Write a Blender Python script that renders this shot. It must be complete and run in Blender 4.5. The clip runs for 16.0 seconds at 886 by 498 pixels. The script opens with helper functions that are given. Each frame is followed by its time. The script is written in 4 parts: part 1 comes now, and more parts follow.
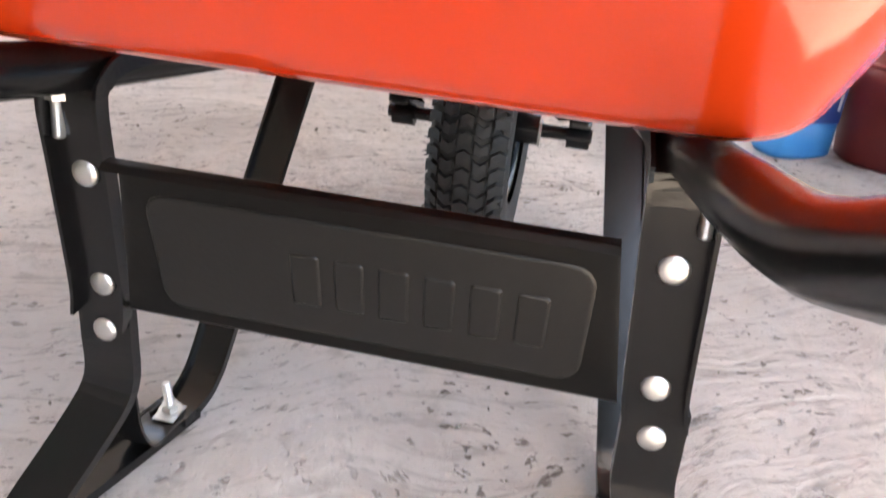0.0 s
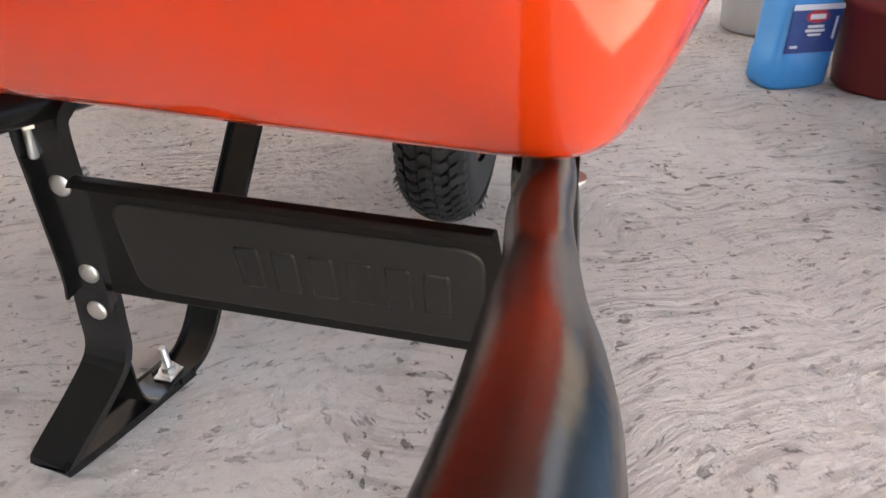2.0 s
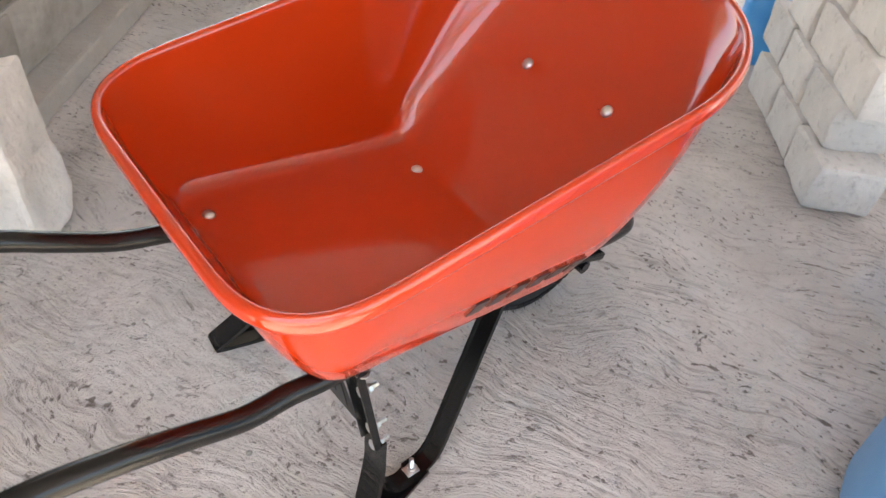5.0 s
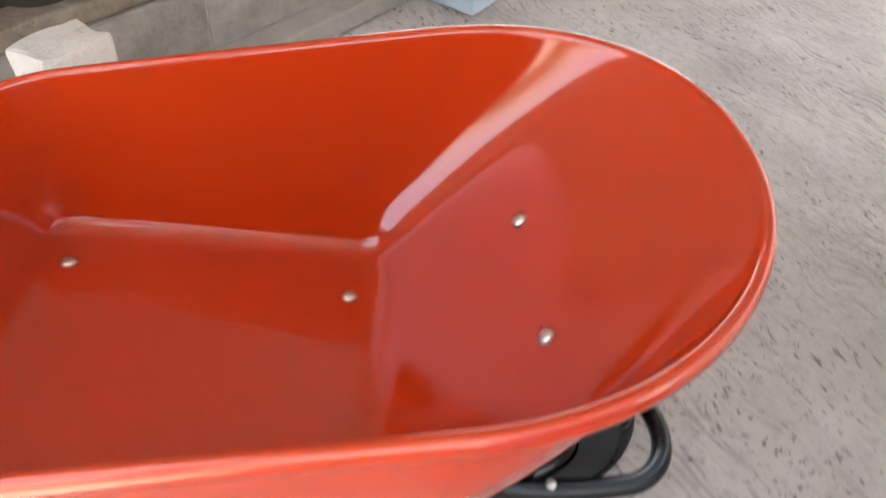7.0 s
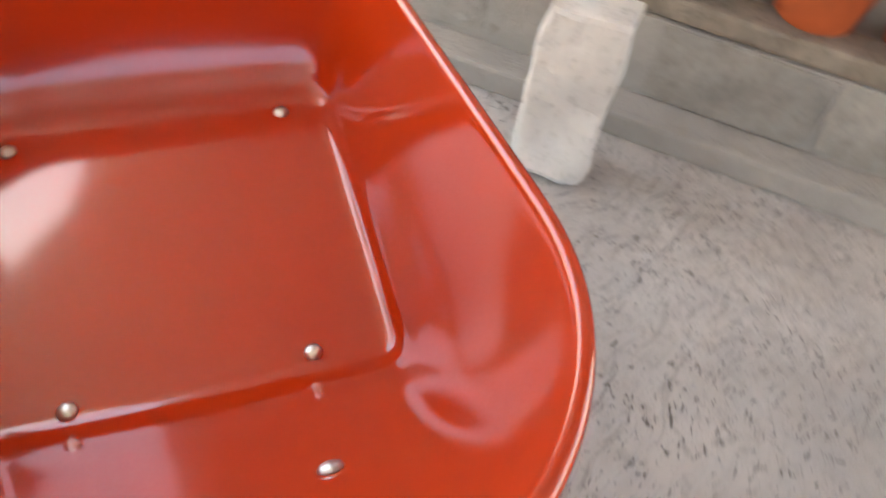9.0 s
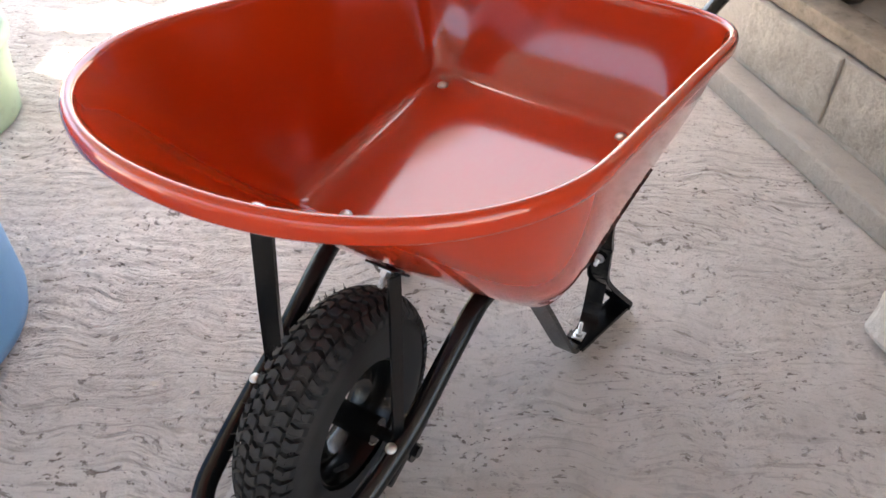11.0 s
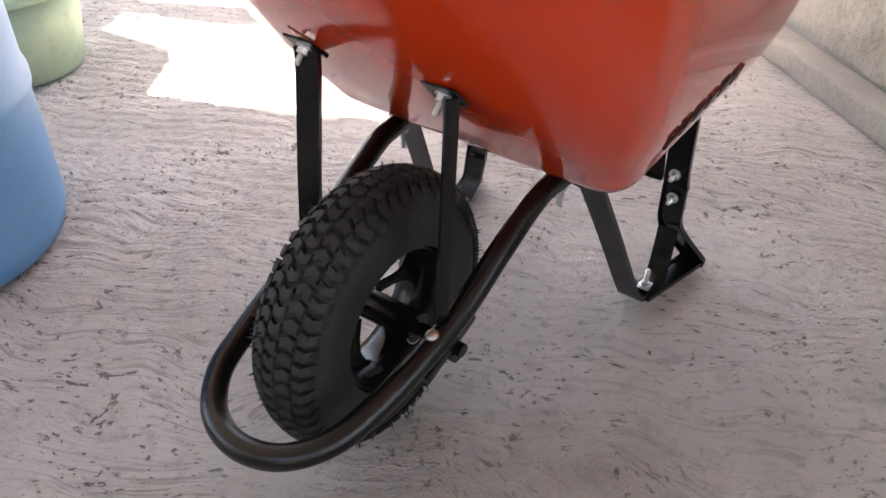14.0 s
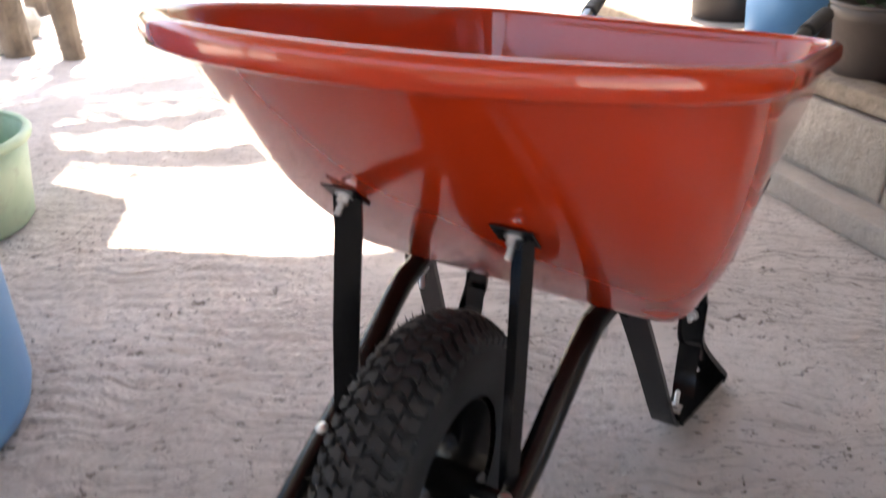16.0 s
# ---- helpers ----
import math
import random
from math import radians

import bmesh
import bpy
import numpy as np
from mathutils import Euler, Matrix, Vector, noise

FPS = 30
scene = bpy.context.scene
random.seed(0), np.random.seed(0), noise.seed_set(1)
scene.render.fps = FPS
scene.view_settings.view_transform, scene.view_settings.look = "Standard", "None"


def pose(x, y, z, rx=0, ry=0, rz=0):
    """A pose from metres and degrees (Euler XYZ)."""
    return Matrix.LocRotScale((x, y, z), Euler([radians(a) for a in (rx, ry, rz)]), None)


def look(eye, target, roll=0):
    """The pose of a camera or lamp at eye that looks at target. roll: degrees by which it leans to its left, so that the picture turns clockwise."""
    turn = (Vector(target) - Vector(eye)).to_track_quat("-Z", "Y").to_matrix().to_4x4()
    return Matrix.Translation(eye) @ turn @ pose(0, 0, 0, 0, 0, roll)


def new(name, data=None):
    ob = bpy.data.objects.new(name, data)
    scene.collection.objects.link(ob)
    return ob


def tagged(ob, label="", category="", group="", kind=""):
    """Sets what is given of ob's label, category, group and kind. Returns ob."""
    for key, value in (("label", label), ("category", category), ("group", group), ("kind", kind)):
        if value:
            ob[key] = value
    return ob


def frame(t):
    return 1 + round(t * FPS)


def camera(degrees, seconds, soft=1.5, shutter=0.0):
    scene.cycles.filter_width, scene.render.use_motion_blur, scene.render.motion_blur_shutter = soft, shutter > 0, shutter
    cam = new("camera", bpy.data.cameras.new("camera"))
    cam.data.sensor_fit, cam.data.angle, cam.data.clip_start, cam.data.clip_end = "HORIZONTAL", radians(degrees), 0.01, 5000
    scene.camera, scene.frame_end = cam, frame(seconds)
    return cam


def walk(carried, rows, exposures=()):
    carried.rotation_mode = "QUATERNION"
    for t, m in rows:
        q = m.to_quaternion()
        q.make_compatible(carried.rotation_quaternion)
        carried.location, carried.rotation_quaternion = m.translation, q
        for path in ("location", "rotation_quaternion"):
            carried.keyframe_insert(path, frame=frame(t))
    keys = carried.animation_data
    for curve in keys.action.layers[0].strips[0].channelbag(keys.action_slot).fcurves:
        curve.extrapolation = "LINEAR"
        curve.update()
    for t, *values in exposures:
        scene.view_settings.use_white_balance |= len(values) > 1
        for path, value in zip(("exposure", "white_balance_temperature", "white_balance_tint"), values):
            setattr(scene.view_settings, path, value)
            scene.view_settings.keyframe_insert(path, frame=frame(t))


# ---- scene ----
from mathutils.bvhtree import BVHTree

cam = camera(61.31, 16.0, 1.5, 0.5)
PATH = [
    (0, look((-0.4273, -0.1265, 0.4921), (0.4628, 0.0271, 0.0629), 5.31)),
    (0.5, look((-0.4352, -0.1400, 0.5085), (0.4141, 0.0056, 0.0010), 4.41)),
    (1, look((-0.4540, -0.1712, 0.5452), (0.3853, -0.0246, 0.0217), 3.62)),
    (1.5, look((-0.4661, -0.2030, 0.5622), (0.3772, -0.0352, 0.0517), 1.73)),
    (2, look((-0.4594, -0.2229, 0.5688), (0.3763, -0.0307, 0.0545), 1.03)),
    (2.5, look((-0.4179, -0.2172, 0.5971), (0.4156, 0.0251, 0.1005), 3.21)),
    (3, look((-0.4026, -0.2716, 0.7933), (0.2872, 0.0155, 0.1286), 5.65)),
    (3.2, look((-0.4309, -0.2940, 0.8953), (0.2207, 0.0031, 0.1973), 6.98)),
    (5.3, look((-0.4367, -0.7702, 1.2297), (0.0828, -0.2249, 0.5718), 9.13)),
    (5.5, look((-0.3752, -0.7602, 1.2346), (0.1343, -0.2173, 0.5671), 10.69)),
    (6, look((-0.1370, -0.7374, 1.2369), (0.2790, -0.1475, 0.5448), 11.70)),
    (6.5, look((0.1197, -0.7451, 1.2463), (0.3769, -0.0703, 0.5546), 8.76)),
    (7, look((0.3612, -0.6261, 1.2180), (0.4833, 0.0831, 0.5237), 6.26)),
    (7.5, look((0.5417, -0.4707, 1.1823), (0.5639, 0.2840, 0.5265), 10.09)),
    (8, look((0.7384, -0.2922, 1.1623), (0.5071, 0.3409, 0.4236), 12.06)),
    (8.5, look((0.8542, -0.1597, 1.1924), (0.3788, 0.2574, 0.4178), 4.71)),
    (9, look((0.8419, 0.0482, 1.1721), (0.2715, 0.3380, 0.4036), 9.31)),
    (9.5, look((0.8244, 0.1744, 1.1667), (0.1990, 0.1399, 0.3872), 7.13)),
    (10, look((0.8911, 0.2788, 1.1558), (0.2902, 0.0208, 0.3993), 1.38)),
    (10.2, look((0.9644, 0.3294, 1.1669), (0.3477, 0.0406, 0.4347), 0.47)),
    (12.3, look((1.1729, 0.5850, 1.1077), (0.5170, 0.1395, 0.4983), 2.79)),
    (12.5, look((1.1753, 0.5783, 1.0973), (0.5127, 0.1296, 0.4976), 2.92)),
    (13, look((1.1747, 0.5547, 1.0697), (0.5016, 0.0983, 0.4877), 2.81)),
    (13.5, look((1.1785, 0.5399, 0.9654), (0.5114, 0.0787, 0.3803), 1.96)),
    (14, look((1.1842, 0.5219, 0.8896), (0.5283, 0.0632, 0.2901), 0.92)),
    (14.5, look((1.1656, 0.5084, 0.8882), (0.5108, 0.0386, 0.2963), -0.74)),
    (15, look((1.1687, 0.4938, 0.8801), (0.4915, 0.0175, 0.3192), -1.09)),
    (15.5, look((1.1988, 0.4521, 0.8487), (0.4849, -0.0068, 0.3198), -0.47)),
    (16, look((1.1937, 0.3556, 0.8796), (0.4182, -0.0690, 0.4125), -0.58)),
]
walk(cam, PATH, [(0.0, 3.6, 7700.0, 11.0), (2.0, 3.15, 7900.0, 9.0), (3.0, 2.95, 7900.0, 8.0), (5.5, 3.0, 7600.0, 6.5), (8.5, 3.2, 7700.0, 5.5), (10.2, 3.1, 7600.0, 7.5), (12.3, 2.85, 7600.0, 12.5), (14.5, 2.75, 7600.0, 13.0), (16.0, 2.55, 7500.0, 13.5)])

# ---- world, sun ----
SUN_AZ = (-0.8, -0.6)
SUN_EL = radians(75)
world = bpy.data.worlds.new("world")
scene.world = world
world.use_nodes = True
wn = world.node_tree.nodes
sky = wn.new("ShaderNodeTexSky")
sky.sky_type = "NISHITA"
sky.sun_disc = False
sky.sun_elevation = SUN_EL
sky.sun_rotation = math.atan2(SUN_AZ[0], SUN_AZ[1])
sky.dust_density = 2.5
wn["Background"].inputs["Strength"].default_value = 0.15
world.node_tree.links.new(sky.outputs[0], wn["Background"].inputs["Color"])
sun_data = bpy.data.lights.new("sun", "SUN")
sun_data.energy = 5.0
sun_data.angle = radians(0.6)
sun_data.color = (1.0, 0.95, 0.88)
sun = new("sun", sun_data)
sun.matrix_world = look((SUN_AZ[0] * math.cos(SUN_EL) * 8, SUN_AZ[1] * math.cos(SUN_EL) * 8, math.sin(SUN_EL) * 8), (0, 0, 0))


# ---- materials ----
def mat(name, base, rough=0.5, metal=0.0, second=None, scale=6.0, mix=0.5, grain=None, grain_scale=120.0, bump=0.0, bump_scale=80.0, coat=0.0, random_value=0.0, spec=0.5, contrast=(0.35, 0.65)):
    m = bpy.data.materials.new(name)
    m.use_nodes = True
    nt = m.node_tree
    n, l = nt.nodes, nt.links
    b = n["Principled BSDF"]
    b.inputs["Roughness"].default_value = rough
    b.inputs["Metallic"].default_value = metal
    b.inputs["Coat Weight"].default_value = coat
    b.inputs["Coat Roughness"].default_value = 0.06
    b.inputs["Specular IOR Level"].default_value = spec
    tc = n.new("ShaderNodeTexCoord")

    def noise_at(sc, detail=6.0):
        t = n.new("ShaderNodeTexNoise")
        t.inputs["Scale"].default_value = sc
        t.inputs["Detail"].default_value = detail
        t.inputs["Roughness"].default_value = 0.62
        l.new(tc.outputs["Object"], t.inputs["Vector"])
        return t

    def mixer(a, c, fac):
        x = n.new("ShaderNodeMix")
        x.data_type = "RGBA"
        for socket, value in ((x.inputs[6], a), (x.inputs[7], c), (x.inputs[0], fac)):
            if hasattr(value, "is_linked"):
                l.new(value, socket)
            elif isinstance(value, tuple):
                socket.default_value = (*value, 1)
            else:
                socket.default_value = value
        return x.outputs[2]

    def ramp(value, lo, hi, top=1.0):
        r = n.new("ShaderNodeMapRange")
        l.new(value, r.inputs[0])
        r.inputs[1].default_value, r.inputs[2].default_value, r.inputs[4].default_value = lo, hi, top
        return r.outputs[0]

    col = base
    if second:
        col = mixer(base, second, ramp(noise_at(scale).outputs[0], contrast[0], contrast[1], mix))
    if grain:
        col = mixer(col, grain, ramp(noise_at(grain_scale, 3).outputs[0], 0.55, 0.75, 0.6))
    if random_value:
        oi = n.new("ShaderNodeObjectInfo")
        hs = n.new("ShaderNodeHueSaturation")
        l.new(ramp(oi.outputs["Random"], 0, 1, 1.0), hs.inputs["Value"])
        r = hs.inputs["Value"].links[0].from_node
        r.inputs[3].default_value, r.inputs[4].default_value = 1 - random_value, 1 + random_value
        if hasattr(col, "is_linked"):
            l.new(col, hs.inputs["Color"])
        else:
            hs.inputs["Color"].default_value = (*col, 1)
        col = hs.outputs[0]
    if hasattr(col, "is_linked"):
        l.new(col, b.inputs["Base Color"])
    else:
        b.inputs["Base Color"].default_value = (*col, 1)
    if bump:
        bp = n.new("ShaderNodeBump")
        bp.inputs["Strength"].default_value = bump
        bp.inputs["Distance"].default_value = 0.01
        l.new(noise_at(bump_scale).outputs[0], bp.inputs["Height"])
        l.new(bp.outputs[0], b.inputs["Normal"])
    return m


SWEEP = 118.0  # degrees: the way in which the cement was brushed


def floor_material():
    m = mat("brushed_cement", (0.72, 0.655, 0.605), 0.88, second=(0.51, 0.46, 0.42), scale=2.2, mix=0.9, grain=(0.40, 0.36, 0.325), grain_scale=30.0)
    nt = m.node_tree
    n, l = nt.nodes, nt.links
    b = n["Principled BSDF"]
    tc = n.new("ShaderNodeTexCoord")

    def tex(kind, vector=None, **inputs):
        t = n.new(kind)
        for key, value in inputs.items():
            t.inputs[key].default_value = value
        l.new(vector or tc.outputs["Object"], t.inputs["Vector"])
        return t

    def ramp(value, lo, hi, low=0.0, top=1.0):
        r = n.new("ShaderNodeMapRange")
        l.new(value, r.inputs[0])
        r.inputs[1].default_value, r.inputs[2].default_value, r.inputs[3].default_value, r.inputs[4].default_value = lo, hi, low, top
        return r.outputs[0]

    def calc(kind, a, c, clamp=False):
        x = n.new("ShaderNodeMath")
        x.operation, x.use_clamp = kind, clamp
        for socket, value in zip(x.inputs, (a, c)):
            if hasattr(value, "is_linked"):
                l.new(value, socket)
            else:
                socket.default_value = value
        return x.outputs[0]

    # brush strokes: noise drawn out along the sweep, bent by a slow warp
    warp = tex("ShaderNodeTexNoise", Scale=2.4, Detail=2.0)
    bent = n.new("ShaderNodeVectorMath")
    bent.operation = "MULTIPLY_ADD"
    l.new(warp.outputs["Color"], bent.inputs[0])
    bent.inputs[1].default_value = (0.30, 0.30, 0)
    l.new(tc.outputs["Object"], bent.inputs[2])
    along = n.new("ShaderNodeMapping")
    along.inputs["Rotation"].default_value = (0, 0, radians(-SWEEP))
    l.new(bent.outputs[0], along.inputs["Vector"])
    drawn = n.new("ShaderNodeVectorMath")
    drawn.operation = "MULTIPLY"
    l.new(along.outputs[0], drawn.inputs[0])
    drawn.inputs[1].default_value = (0.10, 1.0, 1.0)
    stroke = tex("ShaderNodeTexNoise", drawn.outputs[0], Scale=62.0, Detail=4.0, Roughness=0.62)
    patch = tex("ShaderNodeTexNoise", Scale=1.7, Detail=3.0)
    where = ramp(patch.outputs[0], 0.40, 0.58, 0.25, 1.0)
    grit = tex("ShaderNodeTexNoise", Scale=70.0, Detail=8.0, Roughness=0.8)
    lumps = tex("ShaderNodeTexNoise", Scale=24.0, Detail=6.0, Roughness=0.7)
    height = calc("ADD", calc("MULTIPLY", calc("MULTIPLY", stroke.outputs[0], where), 0.9), calc("ADD", calc("MULTIPLY", grit.outputs[0], 0.35), calc("MULTIPLY", lumps.outputs[0], 0.7)))
    # painted ridge shade in the strokes, and dirt in small pits, gathered in dirtier patches
    groove_shade = calc("MULTIPLY", ramp(stroke.outputs[0], 0.45, 0.35, 0.0, 0.42), where)
    short = n.new("ShaderNodeVectorMath")
    short.operation = "MULTIPLY"
    l.new(along.outputs[0], short.inputs[0])
    short.inputs[1].default_value = (0.62, 1.0, 1.0)
    specks = tex("ShaderNodeTexNoise", short.outputs[0], Scale=85.0, Detail=3.0, Roughness=0.6)
    soiled = tex("ShaderNodeTexNoise", Scale=3.1, Detail=4.0, Roughness=0.6)
    speck = calc("MULTIPLY", ramp(specks.outputs[0], 0.605, 0.655, 0.0, 0.9), ramp(soiled.outputs[0], 0.38, 0.56, 0.2, 1.0))
    lengthy = n.new("ShaderNodeVectorMath")
    lengthy.operation = "MULTIPLY"
    l.new(along.outputs[0], lengthy.inputs[0])
    lengthy.inputs[1].default_value = (0.05, 1.0, 1.0)
    scores = tex("ShaderNodeTexNoise", lengthy.outputs[0], Scale=95.0, Detail=3.0, Roughness=0.6)
    score_shade = calc("MULTIPLY", ramp(scores.outputs[0], 0.40, 0.34, 0.0, 0.45), where)
    shade_and_dirt = calc("ADD", calc("MAXIMUM", groove_shade, score_shade), speck, True)
    height = calc("SUBTRACT", height, calc("MULTIPLY", speck, 0.55))
    bp = n.new("ShaderNodeBump")
    bp.inputs["Strength"].default_value = 1.0
    bp.inputs["Distance"].default_value = 0.030
    l.new(height, bp.inputs["Height"])
    l.new(bp.outputs[0], b.inputs["Normal"])
    before = b.inputs["Base Color"].links[0].from_socket
    # darkens the base colour by the painted stroke shade and the pit dirt
    soil = n.new("ShaderNodeMix")
    soil.data_type = "RGBA"
    l.new(shade_and_dirt, soil.inputs[0])
    l.new(before, soil.inputs[6])
    soil.inputs[7].default_value = (0.19, 0.155, 0.13, 1)
    l.new(soil.outputs[2], b.inputs["Base Color"])
    return m


FLOOR = floor_material()
ORANGE = mat("orange_enamel", (0.44, 0.032, 0.0062), 0.11, second=(0.41, 0.0275, 0.0056), scale=3.0, bump=0.01, bump_scale=25.0, coat=0.4)
BLACK = mat("black_enamel", (0.004, 0.004, 0.0042), 0.24, second=(0.006, 0.0057, 0.0055), scale=20.0, bump=0.04, bump_scale=140.0, spec=0.4)
SATIN = mat("satin_black_sheet", (0.0065, 0.006, 0.0055), 0.40, second=(0.009, 0.008, 0.0075), scale=15.0, bump=0.06, bump_scale=200.0, spec=0.35)
RUBBER = mat("tyre_rubber", (0.008, 0.008, 0.0085), 0.72, second=(0.015, 0.0145, 0.014), scale=12.0, bump=0.15, bump_scale=250.0, random_value=0.15)
ZINC = mat("zinc_plate", (0.66, 0.66, 0.65), 0.38, 1.0, second=(0.5, 0.5, 0.49), scale=60.0, bump=0.1, bump_scale=300.0)
DECAL = mat("black_decal", (0.03, 0.018, 0.016), 0.4)
BLOCK = mat("cement_block", (0.36, 0.325, 0.29), 0.92, second=(0.20, 0.18, 0.16), scale=7.0, mix=0.9, grain=(0.22, 0.2, 0.18), grain_scale=60.0, bump=0.9, bump_scale=55.0, random_value=0.1)
MORTAR = mat("mortar", (0.35, 0.315, 0.285), 0.95, second=(0.25, 0.23, 0.21), scale=9.0, bump=1.0, bump_scale=40.0)
PLASTER = mat("whitewashed_block", (0.62, 0.58, 0.54), 0.9, second=(0.46, 0.43, 0.40), scale=5.0, mix=0.8, grain=(0.33, 0.3, 0.27), grain_scale=45.0, bump=0.7, bump_scale=40.0, random_value=0.08)
WOOD = mat("weathered_wood", (0.27, 0.22, 0.17), 0.85, second=(0.16, 0.125, 0.095), scale=14.0, mix=0.9, grain=(0.08, 0.06, 0.045), grain_scale=50.0, bump=0.6, bump_scale=45.0)
BLUE_PLASTIC = mat("faded_blue_plastic", (0.10, 0.29, 0.55), 0.42, second=(0.16, 0.36, 0.60), scale=4.0, mix=0.7, bump=0.06, bump_scale=20.0)
JUG_BLUE = mat("bright_blue_plastic", (0.03, 0.25, 0.58), 0.38, second=(0.05, 0.3, 0.62), scale=8.0)
LABEL_BLUE = mat("dark_blue_label", (0.02, 0.05, 0.2), 0.35, second=(0.04, 0.1, 0.3), scale=14.0)
LABEL_WHITE = mat("white_label_print", (0.7, 0.7, 0.74), 0.45)
LABEL_RED = mat("red_label_print", (0.5, 0.03, 0.06), 0.45)
PINK = mat("pink_cap_plastic", (0.65, 0.12, 0.16), 0.4)
RED_POT = mat("dark_red_plastic", (0.2, 0.022, 0.02), 0.42, second=(0.15, 0.018, 0.018), scale=6.0)
GREEN_PALE = mat("pale_green_plastic", (0.33, 0.47, 0.32), 0.5, second=(0.42, 0.53, 0.38), scale=7.0, mix=0.9, grain=(0.3, 0.34, 0.25), grain_scale=25.0)
GREEN = mat("green_plastic", (0.04, 0.28, 0.15), 0.42, second=(0.06, 0.34, 0.2), scale=5.0)
WHITE_PLASTIC = mat("white_plastic", (0.62, 0.62, 0.6), 0.45, second=(0.5, 0.5, 0.47), scale=6.0, bump=0.05, bump_scale=15.0)
PALE_BLUE = mat("pale_blue_paint", (0.52, 0.61, 0.68), 0.6, second=(0.44, 0.52, 0.58), scale=8.0, bump=0.15, bump_scale=30.0)
AMBER = mat("amber_plastic", (0.55, 0.25, 0.14), 0.3, second=(0.45, 0.18, 0.09), scale=8.0)
TERRACOTTA = mat("orange_pot_plastic", (0.55, 0.11, 0.03), 0.55, second=(0.45, 0.09, 0.03), scale=8.0)
DARK_POT = mat("dark_pot_plastic", (0.045, 0.035, 0.032), 0.5, second=(0.07, 0.055, 0.05), scale=8.0, bump=0.2, bump_scale=20.0)
SOIL = mat("soil", (0.05, 0.035, 0.025), 0.95, second=(0.09, 0.065, 0.045), scale=30.0, bump=1.0, bump_scale=60.0)
LEAF = mat("succulent_leaf", (0.09, 0.13, 0.06), 0.45, second=(0.14, 0.17, 0.1), scale=20.0, random_value=0.25)
BARK = mat("tree_bark", (0.20, 0.16, 0.12), 0.95, second=(0.11, 0.085, 0.065), scale=10.0, mix=0.9, bump=1.0, bump_scale=25.0)
ROOFING = mat("galvanised_roofing", (0.42, 0.40, 0.38), 0.55, 0.3, second=(0.28, 0.24, 0.21), scale=3.0)
STONE = mat("field_stone", (0.38, 0.35, 0.31), 0.9, second=(0.26, 0.24, 0.21), scale=9.0, bump=0.7, bump_scale=20.0)
CHIP = mat("broken_chips", (0.46, 0.43, 0.40), 0.95, second=(0.2, 0.18, 0.15), scale=3.0, mix=1.0, contrast=(0.48, 0.52))


# ---- building helpers ----
def finish(bm, material, smooth=False):
    bmesh.ops.recalc_face_normals(bm, faces=bm.faces)
    me = bpy.data.meshes.new("mesh")
    if smooth:
        for face in bm.faces:
            face.smooth = True
    bm.to_mesh(me)
    bm.free()
    me.materials.append(material)
    return me


def part(name, bm, material, parent=None, label="", smooth=False):
    me = finish(bm, material, smooth)
    me.name = name
    ob = new(name, me)
    if parent:
        ob.parent = parent
    if label:
        ob["label"] = label
    return ob


def thing(name, label, category, group="", kind="", at=(0, 0, 0), turn=0):
    ob = new(name)
    ob.empty_display_size = 0.05
    ob.matrix_basis = pose(*at, 0, 0, turn)
    return tagged(ob, label, category, group, kind)


def soften(bm, width=0.003, segments=2):
    bmesh.ops.bevel(bm, geom=[e for e in bm.edges if e.is_manifold and e.calc_face_angle(0) > 0.5], offset=width, segments=segments, affect="EDGES", profile=0.6)
    return bm


def box_bm(sx, sy, sz, m=Matrix(), bevel=0.0, segments=2):
    bm = bmesh.new()
    bmesh.ops.create_cube(bm, size=1, matrix=Matrix.Diagonal((sx, sy, sz, 1)))
    if bevel:
        soften(bm, bevel, segments)
    bm.transform(m)
    return bm


def add_bm(bm, other):
    me = bpy.data.meshes.new("tmp")
    other.to_mesh(me)
    other.free()
    bm.from_mesh(me)
    bpy.data.meshes.remove(me)
    return bm


def rough_up(bm, amount, size, cuts=0, shift=0.0):
    if cuts:
        bmesh.ops.subdivide_edges(bm, edges=bm.edges[:], cuts=cuts, use_grid_fill=True)
    for v in bm.verts:
        v.co += noise.noise_vector(v.co / size + Vector((shift, shift * 2, -shift))) * amount
    return bm


def smooth_path(points, steps=8):
    p = [Vector(q) for q in points]
    p = [p[0] * 2 - p[1], *p, p[-1] * 2 - p[-2]]
    out = []
    for i in range(1, len(p) - 2):
        a, b, c, d = p[i - 1 : i + 3]
        for k in range(steps):
            t = k / steps
            out.append(0.5 * ((2 * b) + (c - a) * t + (2 * a - 5 * b + 4 * c - d) * t * t + (3 * b - a - 3 * c + d) * t ** 3))
    return [*out, p[-2]]


